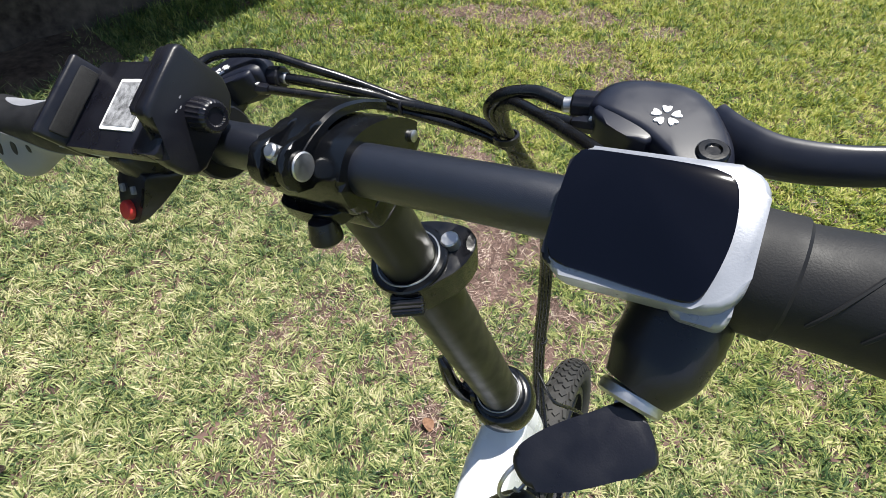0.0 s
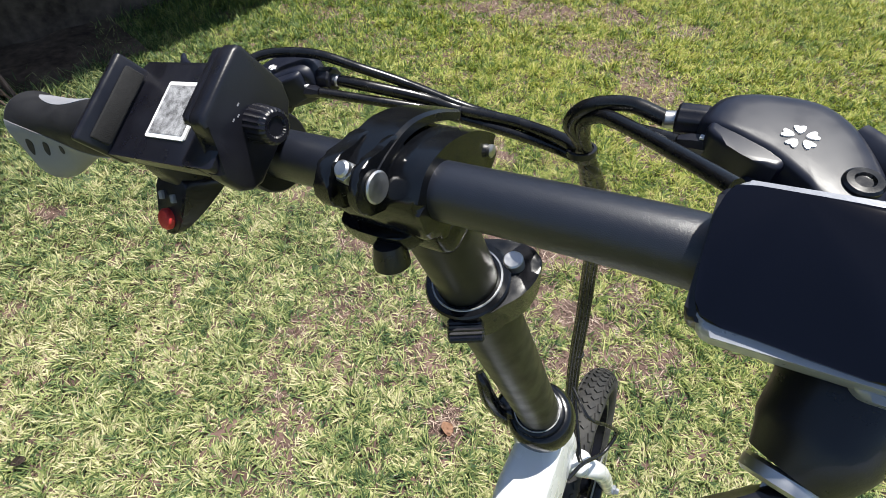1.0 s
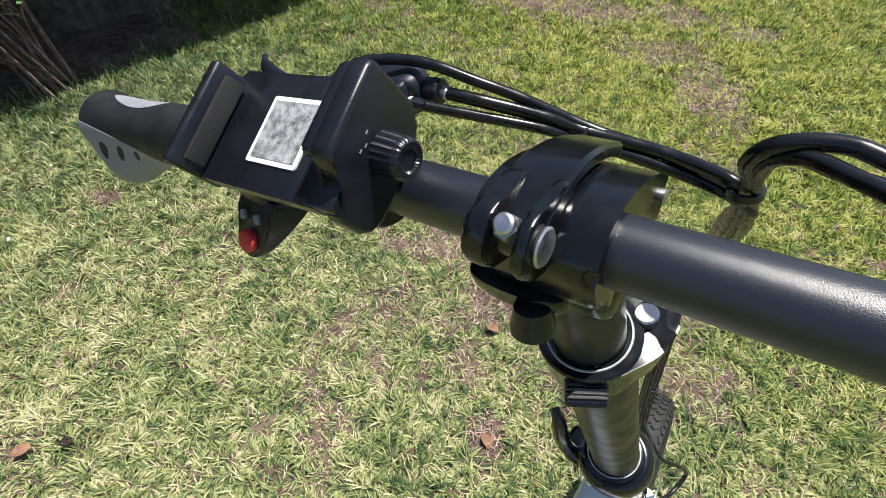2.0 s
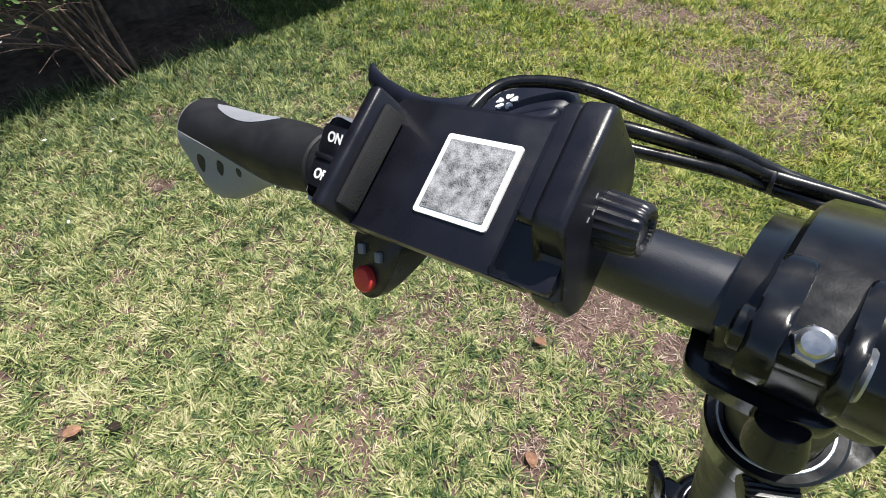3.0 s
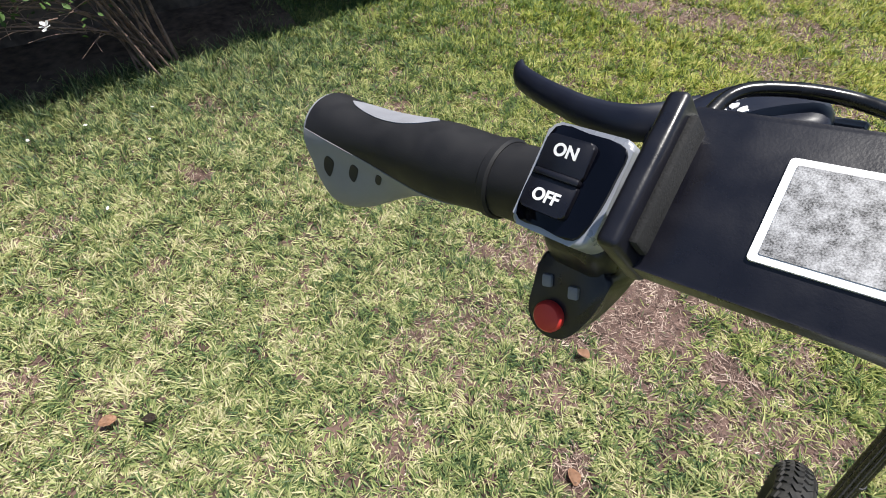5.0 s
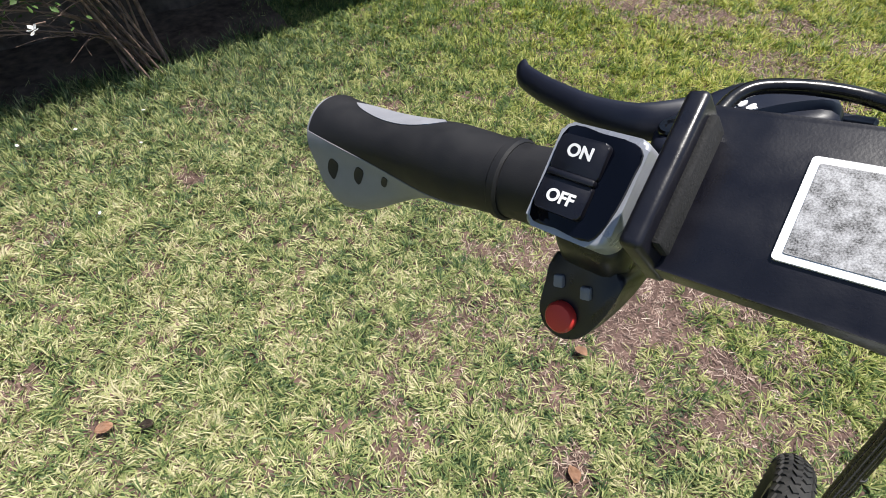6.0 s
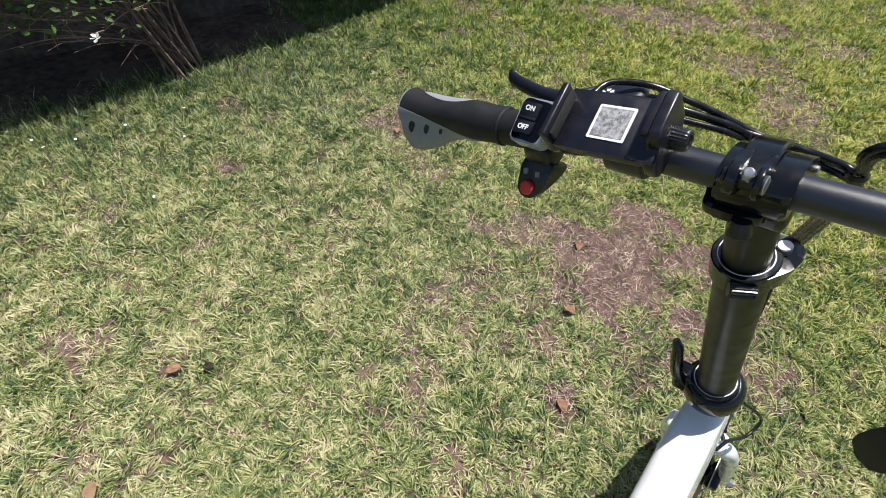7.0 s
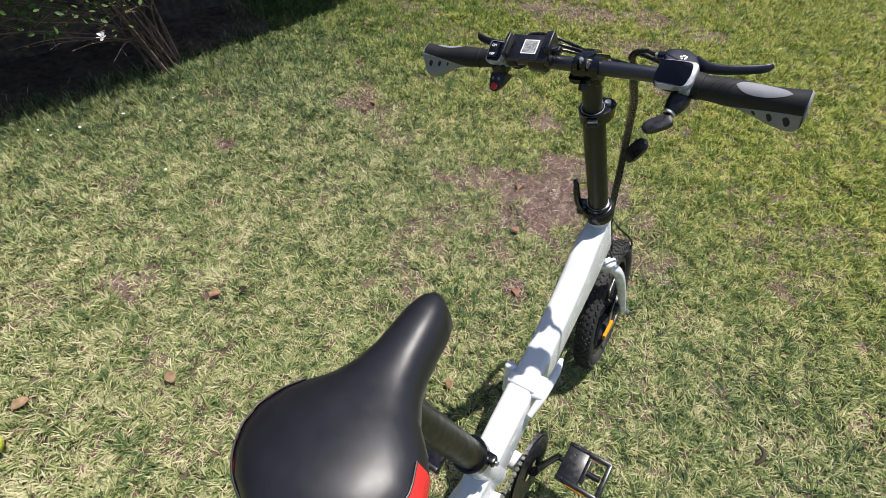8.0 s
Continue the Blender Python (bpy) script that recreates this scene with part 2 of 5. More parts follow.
def pipe(a, b, r, ri, n=28, edge=0.001):
    """A collar: a ring-shaped body from a to b."""
    a, b = Vector(a), Vector(b)
    h = (b - a).length
    d = (b - a).normalized()
    u = d.orthogonal().normalized()
    v = d.cross(u)
    prof = [(0, ri), (0, r - edge), (edge, r), (h - edge, r), (h, r - edge), (h, ri)]
    bm = bmesh.new()
    rings = [[bm.verts.new(a + d * x + (u * math.cos(2 * math.pi * j / n) + v * math.sin(2 * math.pi * j / n)) * y) for j in range(n)] for x, y in prof]
    for p, q in zip(rings, rings[1:] + rings[:1]):
        for j in range(n):
            bm.faces.new((p[j], p[(j + 1) % n], q[(j + 1) % n], q[j]))
    return bm


def box(size, m, bevel=0.001, seg=2):
    """A box with rounded edges, at the pose m."""
    bm = bmesh.new()
    bmesh.ops.create_cube(bm, size=1)
    bmesh.ops.scale(bm, vec=size, verts=bm.verts)
    if bevel:
        bmesh.ops.bevel(bm, geom=bm.edges[:], offset=bevel, segments=seg, profile=0.5, affect="EDGES")
    bmesh.ops.transform(bm, matrix=m, verts=bm.verts)
    return bm


def slab(outline, z0, z1, m=None, bevel=0.001, seg=2):
    """An outline (x, y) raised from z0 to z1, its rims rounded, at the pose m."""
    bm = bmesh.new()
    lo = [bm.verts.new((x, y, z0)) for x, y in outline]
    hi = [bm.verts.new((x, y, z1)) for x, y in outline]
    n = len(outline)
    bm.faces.new(lo[::-1])
    top = bm.faces.new(hi)
    for i in range(n):
        bm.faces.new((lo[i], lo[(i + 1) % n], hi[(i + 1) % n], hi[i]))
    if bevel:
        rim = [e for e in bm.edges if abs(e.verts[0].co.z - e.verts[1].co.z) < 1e-9]
        bmesh.ops.bevel(bm, geom=rim, offset=bevel, segments=seg, profile=0.5, affect="EDGES")
    if m is not None:
        bmesh.ops.transform(bm, matrix=m, verts=bm.verts)
    return bm


def pillow(outline, z0, z1, r, m=None):
    """A moulded body: an outline whose rims are drawn in softly at the top and bottom."""
    bm = bmesh.new()
    cx = sum(p[0] for p in outline) / len(outline)
    cy = sum(p[1] for p in outline) / len(outline)
    size = sum(math.hypot(x - cx, y - cy) for x, y in outline) / len(outline)
    rings = []
    for z, inset in ((z0, 0.8 * r), (z0 + 0.3 * r, 0.25 * r), (z0 + r, 0), (z1 - r, 0), (z1 - 0.5 * r, 0.15 * r), (z1 - 0.2 * r, 0.45 * r), (z1 - 0.05 * r, 0.8 * r), (z1, 1.4 * r), (z1 + 0.0003, size * 0.6)):
        k = max(0.2, 1 - inset / size)
        rings.append([bm.verts.new((cx + (x - cx) * k, cy + (y - cy) * k, z)) for x, y in outline])
    n = len(outline)
    for a, b in zip(rings, rings[1:]):
        for j in range(n):
            bm.faces.new((a[j], a[(j + 1) % n], b[(j + 1) % n], b[j]))
    bm.faces.new(rings[0][::-1])
    bm.faces.new(rings[-1])
    if m is not None:
        bmesh.ops.transform(bm, matrix=m, verts=bm.verts)
    return bm


def rounded(x0, x1, y0, y1, r, n=5):
    """The outline of a rectangle with round corners; r is one radius or four, from the lower left round."""
    rs = r if hasattr(r, "__len__") else (r,) * 4
    out = []
    for (cx, cy, a0), q in zip(((x0, y0, 180), (x1, y0, 270), (x1, y1, 0), (x0, y1, 90)), rs):
        ox = cx + q * (1 if cx == x0 else -1)
        oy = cy + q * (1 if cy == y0 else -1)
        for k in range(n + 1):
            a = radians(a0 + 90 * k / n)
            out.append((ox + q * math.cos(a), oy + q * math.sin(a)))
    return out


def curved(pts, steps=5):
    """A closed smooth outline through (x, y) points."""
    n = len(pts)
    out = []
    for i in range(n):
        a, b, c, d = (Vector((*pts[(i + k - 1) % n], 0)) for k in range(4))
        for k in range(steps):
            t = k / steps
            q = 0.5 * (2 * b + (c - a) * t + (2 * a - 5 * b + 4 * c - d) * t * t + (3 * b - a - 3 * c + d) * t ** 3)
            out.append((q.x, q.y))
    return out


def tilted(x, y, z, deg):
    """A pose whose z axis leans back (towards the rider) by so many degrees."""
    return pose(x, y, z, deg, 0, 0)


def words(text, size, m, parent, mat):
    cu = bpy.data.curves.new("lettering", "FONT")
    cu.body, cu.size, cu.align_x, cu.align_y, cu.extrude, cu.offset = text, size, "CENTER", "CENTER", 0.00015, 0.00018
    tmp = new("lettering", cu)
    me = bpy.data.meshes.new_from_object(tmp.evaluated_get(bpy.context.evaluated_depsgraph_get()))
    bpy.data.objects.remove(tmp)
    me.transform(m)
    me.materials.clear()
    me.materials.append(mat)
    ob = new("lettering", me)
    ob.parent = parent
    return ob


# ---------------------------------------------------------------- the ground
# bare places in the lawn: middle, half sizes, how bare
SOIL_PATCHES = [(0.06, 1.21, 0.22, 0.2, 0.97), (-0.13, 1.33, 0.14, 0.07, 0.75), (0.17, 1.45, 0.13, 0.08, 0.85), (0.37, 1.32, 0.12, 0.09, 0.75), (0.32, 1.04, 0.085, 0.06, 0.95),
                (0.31, 0.9, 0.05, 0.05, 0.75), (-0.005, 0.7, 0.045, 0.06, 0.85), (-0.09, 0.87, 0.05, 0.05, 0.7), (-0.31, 1.24, 0.1, 0.05, 0.55), (-0.86, 1.71, 0.13, 0.1, 0.75),
                (0.03, 1.8, 0.1, 0.08, 0.75), (-1.37, 1.25, 0.06, 0.05, 0.8), (-1.34, 0.43, 0.06, 0.04, 0.8), (-1.6, 0.89, 0.05, 0.05, 0.7), (0.51, 0.92, 0.1, 0.08, 0.5),
                (0.47, 1.13, 0.08, 0.07, 0.65), (0.1, 3.08, 0.4, 0.13, 0.75), (0.7, 3.15, 0.2, 0.13, 0.7), (1.02, 2.98, 0.18, 0.1, 0.65), (0.6, 2.72, 0.2, 0.15, 0.6),
                (0.74, 2.34, 0.14, 0.24, 0.65), (-0.93, 2.9, 0.12, 0.06, 0.5), (0.3, 3.5, 0.5, 0.15, 0.6), (-1.75, 1.95, 0.05, 0.06, 0.6), (-1.62, 1.62, 0.05, 0.05, 0.6)]


def height(x, y):
    """The gentle lie of the lawn."""
    return 0.006 * np.sin(x * 3.1 + 0.7) * np.sin(y * 2.3 + 0.4) - 0.008


def lawn_edge(run):
    """How far across the lawn reaches: up to the bed by the bush, up to the wall beyond it."""
    t = np.clip((run - 0.45) / 0.5, 0, 1)
    return 2.66 + 0.46 * t * t * (3 - 2 * t)


def ground():
    bm = bmesh.new()
    xs = [-400, -60, -12, -5] + [-4 + 0.1 * i for i in range(76)] + [5, 12, 60, 400]
    ys = [-400, -60, -12, -4] + [-1.5 + 0.1 * i for i in range(66)] + [6, 12, 60, 400]
    grid = [[bm.verts.new((x, y, float(height(x, y)))) for x in xs] for y in ys]
    for a, b in zip(grid, grid[1:]):
        for i in range(len(xs) - 1):
            bm.faces.new((a[i], a[i + 1], b[i + 1], b[i]))
    for f in bm.faces:
        c = f.calc_center_median()
        if not (-3.1 < c.x < 2.9 and -0.55 < c.y < 4.3) and c.x * ACROSS.x + c.y * ACROSS.y < 3.2:
            f.material_index = 1
    g = part("ground", bm, M_SOIL)
    g.data.materials.append(M_TURF)
    return tagged(g, "brown soil and thatch under the lawn", "ground", kind="structure")


ground()


def value_noise(x, y, scale, seed):
    """Smooth noise from 0 to 1."""
    r = np.random.RandomState(seed)
    t = r.rand(64, 64)
    fx, fy = x * scale + 100, y * scale + 100
    ix, iy = np.floor(fx).astype(int), np.floor(fy).astype(int)
    u, v = fx - ix, fy - iy
    u, v = u * u * (3 - 2 * u), v * v * (3 - 2 * v)
    g = lambda a, b: t[a % 64, b % 64]
    return (g(ix, iy) * (1 - u) + g(ix + 1, iy) * u) * (1 - v) + (g(ix, iy + 1) * (1 - u) + g(ix + 1, iy + 1) * u) * v


def bareness(x, y):
    """1 where the soil lies open."""
    out = np.zeros_like(x)
    wob = 0.8 * (value_noise(x, y, 13, 3) - 0.5) + 0.8 * (value_noise(x, y, 37, 4) - 0.5)
    for cx, cy, rx, ry, most in SOIL_PATCHES:
        d = np.sqrt(((x - cx) / rx) ** 2 + ((y - cy) / ry) ** 2) + wob
        out = np.maximum(out, most * np.clip(2.4 - 1.8 * d, 0, 1))
    thin = value_noise(x, y, 3.1, 14) * 0.4 + value_noise(x, y, 11, 15) * 0.35 + value_noise(x, y, 33, 16) * 0.25
    return np.maximum(out, np.clip((thin - 0.6) * 6, 0, 0.4))


def blades(name, x, y, length, width, lean, mat, seed, curl=0.3, base_z=0.0, comb=0.5, heading=None):
    """Flat bent blades, five corners each, as one mesh."""
    r = np.random.RandomState(seed)
    n = len(x)
    a = 9.0 * value_noise(x, y, 4.5, seed + 1) + 5.0 * value_noise(x, y, 17, seed + 2) + comb * math.pi * r.randn(n)
    if heading is not None:
        a = heading
    d = np.stack([np.cos(a), np.sin(a)], 1)
    s = np.stack([-np.sin(a), np.cos(a)], 1)
    tw = (r.rand(n) - 0.5) * 1.4
    z0 = height(x, y) + base_z
    bend = lean + curl * (0.3 + 0.7 * r.rand(n))
    h1, o1 = np.cos(lean) * length * 0.55, np.sin(lean) * length * 0.55
    h2, o2 = h1 + np.cos(bend) * length * 0.45, o1 + np.sin(bend) * length * 0.45
    h2 = np.maximum(h2, 0.002)
    co = np.zeros((n, 5, 3))
    for k, (o, h, w, q) in enumerate(((0, 0, 0.7, -1), (0, 0, 0.7, 1), (o1, h1, 1, 1), (o1, h1, 1, -1), (o2, h2, 0, 0))):
        half = width * 0.5 * w * q
        co[:, k, 0] = x + d[:, 0] * o + s[:, 0] * half
        co[:, k, 1] = y + d[:, 1] * o + s[:, 1] * half
        co[:, k, 2] = z0 + h + half * tw * (k > 1)
    base = np.arange(n)[:, None] * 5
    loops = (base + np.array([[0, 1, 2, 3, 3, 2, 4]])).ravel()
    starts = (np.arange(n)[:, None] * 7 + np.array([[0, 4]])).ravel()
    me = bpy.data.meshes.new(name)
    me.vertices.add(n * 5)
    me.vertices.foreach_set("co", co.ravel())
    me.loops.add(n * 7)
    me.loops.foreach_set("vertex_index", loops.astype(np.int32))
    me.polygons.add(n * 2)
    me.polygons.foreach_set("loop_start", starts.astype(np.int32))
    me.update(calc_edges=True)
    me.materials.append(mat)
    return new(name, me)


def scattered(n, x0, x1, y0, y1, seed):
    r = np.random.RandomState(seed)
    return x0 + r.rand(n) * (x1 - x0), y0 + r.rand(n) * (y1 - y0), r


def tufts(x, y, pitch, seed):
    """The middle of the tuft that each blade springs from, on a loose, warped grid, and a number of the tuft's own."""
    r = np.random.RandomState(seed)
    jit = r.rand(64, 64, 3)
    wx = x + 0.8 * pitch * (value_noise(x, y, 0.45 / pitch, seed + 1) - 0.5)
    wy = y + 0.8 * pitch * (value_noise(x, y, 0.45 / pitch, seed + 2) - 0.5)
    i, j = np.floor(wx / pitch).astype(int), np.floor(wy / pitch).astype(int)
    t = jit[i % 64, j % 64]
    return (i + 0.15 + 0.7 * t[:, 0]) * pitch - (wx - x), (j + 0.15 + 0.7 * t[:, 1]) * pitch - (wy - y), t[:, 2]


def lawn():
    n = 1800000
    x, y, r = scattered(n, -3.1, 2.9, -0.5, 4.3, 11)
    across = x * ACROSS.x + y * ACROSS.y
    far = np.clip((np.hypot((x + 0.25) * 0.8, y - 0.7) - 0.7) / 1.8, 0, 1)
    clump = value_noise(x, y, 24, 5) * 0.6 + value_noise(x, y, 60, 9) * 0.4
    bare = bareness(x, y)
    keep = r.rand(n) > np.clip(bare * 1.12, 0, 0.985)
    keep &= r.rand(n) < 0.88 - 0.42 * far
    keep &= r.rand(n) < 1.5 * clump
    edge_at = lawn_edge(x * RUN.x + y * RUN.y)
    keep &= across < edge_at + 0.12 * (value_noise(x, y, 6, 8) - 0.5) + 0.06 * r.randn(n)
    x, y, across, far, clump, edge_at, bare = (v[keep] for v in (x, y, across, far, clump, edge_at, bare))
    n = len(x)
    cx, cy, own = tufts(x, y, 0.04, 41)
    dx, dy = x - cx, y - cy
    out = np.clip(np.hypot(dx, dy) / 0.025, 0, 1)
    x, y = cx + dx * 0.85, cy + dy * 0.85
    heading = np.arctan2(dy, dx) + 0.85 * r.randn(n)
    edge = np.clip((across - edge_at + 0.6) / 0.6, 0, 1)
    tall = 0.4 + 0.6 * clump + 0.65 * own + 0.3 * value_noise(x, y, 5, 6) + 1.1 * edge ** 2 - 0.4 * bare
    ln = (0.0145 + 0.021 * r.rand(n)) * tall * (1 + 0.2 * far)
    lean = np.clip(0.75 + 0.5 * out + 0.33 * r.randn(n) - 0.3 * edge - 0.12 * far, 0.1, 1.5)
    w = (0.0018 + 0.0021 * r.rand(n)) * (1 + 0.4 * far) * (1 - 0.25 * edge)
    return tagged(blades("lawn_grass", x, y, ln, w, lean, M_GRASS, 21, 0.55, heading=heading),
                  "short coarse yellow-green lawn grass in the sun", "grass", kind="stuff")


lawn()


def outer_lawn():
    """Coarser grass round the lawn, out to the wall."""
    x, y, r = scattered(260000, -8, 8, -5, 9, 61)
    keep = ~((x > -3.05) & (x < 2.85) & (y > -0.45) & (y < 4.25))
    keep &= x * ACROSS.x + y * ACROSS.y < lawn_edge(x * RUN.x + y * RUN.y)
    x, y = x[keep], y[keep]
    n = len(x)
    return tagged(blades("outer_grass", x, y, 0.04 + 0.025 * r.rand(n), 0.006 + 0.005 * r.rand(n), np.clip(1.05 + 0.35 * r.randn(n), 0.1, 1.5), M_GRASS, 62),
                  "coarse green grass round the lawn", "grass", kind="stuff")


outer_lawn()


def clippings():
    """Cut dry stalks: thick on the open soil, a few everywhere, and the litter of the bed."""
    x, y, r = scattered(900000, -3.0, 2.6, -0.45, 4.0, 31)
    across = x * ACROSS.x + y * ACROSS.y
    keep = r.rand(len(x)) < np.where(across > 2.6, 0.1, 0.035 + 0.95 * bareness(x, y))
    keep &= across < 3.12
    x, y = x[keep], y[keep]
    n = len(x)
    return tagged(blades("dry_clippings", x, y, 0.006 + 0.026 * r.rand(n) ** 2, 0.0010 + 0.0018 * r.rand(n) ** 2, np.full(n, 1.36) + 0.14 * r.randn(n), M_STRAW, 32, 0.12, 0.003, 1.0),
                  "dry pinkish brown grass clippings on the soil", "dry grass", kind="stuff")


clippings()


def wall_side():
    """The house wall beside the lawn, its bed and an unseen slab added to shade them."""
    def at(run, across, z):
        p = RUN * run + ACROSS * across
        return Vector((p.x, p.y, z))

    def block(r0, r1, a0, a1, z0, z1):
        bm = bmesh.new()
        v = [bm.verts.new(at(r, a, z)) for z in (z0, z1) for r, a in ((r0, a0), (r1, a0), (r1, a1), (r0, a1))]
        for f in ((0, 1, 2, 3), (4, 5, 6, 7), (0, 1, 5, 4), (1, 2, 6, 5), (2, 3, 7, 6), (3, 0, 4, 7)):
            bm.faces.new([v[i] for i in f])
        return bm
    tagged(part("wall_west", block(-6, 9, 3.14, 3.4, -0.1, 2.6), M_WALL), "rough grey rendered house wall, its colour darkened for the shade", "wall", kind="structure")
    # unseen slab added overhead to cast the shade; its rim follows the shade's edge
    bm = bmesh.new()
    rim = [(-6, 2.47), (0.1, 2.525), (1.0, 2.59), (1.7, 2.675), (2.5, 2.825), (9, 3.015), (9, 3.75), (-6, 3.75)]
    lo = [bm.verts.new(at(r, a, 1.7)) for r, a in rim]
    hi = [bm.verts.new(at(r, a, 1.8)) for r, a in rim]
    bm.faces.new(lo[::-1])
    bm.faces.new(hi)
    for k in range(len(rim)):
        bm.faces.new((lo[k], lo[(k + 1) % 8], hi[(k + 1) % 8], hi[k]))
    tagged(part("eave", bm, M_SHADE_SLAB), "plain grey slab added out of view to shade the wall side", "eave", kind="structure")
    bm = bmesh.new()
    rr = np.random.RandomState(5)
    rows = []
    for i in range(45):
        run = -4 + 0.11 * i
        row = []
        for k in range(8):
            ac = 2.66 + 0.5 * k / 7
            row.append(bm.verts.new(at(run, ac + (0.03 * rr.randn() if k == 0 else 0), -0.02 if k == 0 else 0.012 + 0.02 * rr.rand())))
        rows.append(row)
    for a, b in zip(rows, rows[1:]):
        for k in range(7):
            bm.faces.new((a[k], a[k + 1], b[k + 1], b[k]))
    tagged(part("planting_bed", bm, M_BED), "dark bare soil bed along the wall", "soil bed", kind="structure")


wall_side()

# ---------------------------------------------------------------- the bicycle
RIGHT = Vector((0.88391, -0.41748, 0.21074))
AHEAD = Vector((0.42708, 0.90422, 0.0))
UP = Vector((-0.19055, 0.0900, 0.97754))
BASE = Vector((0.20457, 0.32953, 0.0))
bike = new("electric_bicycle")
bike.matrix_world = Matrix.Translation(BASE) @ Matrix((RIGHT, AHEAD, UP)).transposed().to_4x4()
tagged(bike, "white folding electric bicycle, black handlebar, leaning on its kickstand", "bicycle")

BAR_Y, BAR_Z = -0.063, 1.0465


def bar_at(x):
    """The bar's middle at x: straight in the middle, dropping and sweeping back towards the grips."""
    a = max(0.0, min(1.0, (abs(x) - 0.1) / 0.09))
    a = a * a * (3 - 2 * a)
    c = max(0.0, (abs(x) - 0.19) / 0.11)
    return Vector((x, BAR_Y - 0.003 * a - 0.008 * c, BAR_Z - 0.008 * a - 0.0025 * c))



def stem_at(z, x=0.0, back=0.0):
    """A point on the steering axis at a height, or so far behind it."""
    return Vector((x + 0.022 * (z - 0.66), 0.0047 - 0.312 * (z - 0.85) - back, z))


STEM_DIR = (stem_at(1.0) - stem_at(0.7)).normalized()
STEM_BACK = Vector((0, -STEM_DIR.z, STEM_DIR.y))     # across the stem, towards the rider


def handlebar():
    bar = part("handlebar", tube([bar_at(-0.297 + 0.594 * i / 32) for i in range(33)], 0.0112, 40, 2), M_BAR, bike, "straight matte black tube")
    return bar


def grip_point(u, th, side, x0, x1, lift=0.0):
    """The grip's skin: u from its inner to its outer end, th round the bar from straight ahead over the top."""
    turn = radians(14) if side > 0 else 0.0
    f = lambda a, b, t: max(0.0, min(1.0, (t - a) / (b - a)))
    e = f(0.3, 0.85, u)
    e = e * e * (3 - 2 * e)
    r = (0.0158 if side < 0 else 0.0168) + 0.0016 * math.exp(-((u - 0.3) / 0.16) ** 2) + 0.0034 * f(0.6, 1.0, u) ** 2
    dth = (th - radians(250) + math.pi) % (2 * math.pi) - math.pi
    r += (0.0215 if side < 0 else 0.017) * e * math.exp(-(dth / 0.52) ** 2) * (1 - 0.35 * f(0.9, 1.0, u) ** 2)
    r += lift
    return bar_at(side * (x0 + (x1 - x0) * u)) + Vector((0, r * math.cos(th + turn), r * math.sin(th + turn)))


def grip_patch(outline, side, x0, x1, lift):
    """A raised inlay on the skin: rows of (u, lowest th, highest th)."""
    bm = bmesh.new()
    rows, n = [], 24
    for u, a, b in outline:
        rows.append([(bm.verts.new(grip_point(u, radians(a + (b - a) * k / n), side, x0, x1, lift)),
                      bm.verts.new(grip_point(u, radians(a + (b - a) * k / n), side, x0, x1, -0.0006))) for k in range(n + 1)])
    for p, q in zip(rows, rows[1:]):
        for k in range(n):
            bm.faces.new((p[k][0], p[k + 1][0], q[k + 1][0], q[k][0]))
        for k in (0, n):
            bm.faces.new((p[k][0], q[k][0], q[k][1], p[k][1]))
    for p in (rows[0], rows[-1]):
        for k in range(n):
            bm.faces.new((p[k][0], p[k + 1][0], p[k + 1][1], p[k][1]))
    return bm


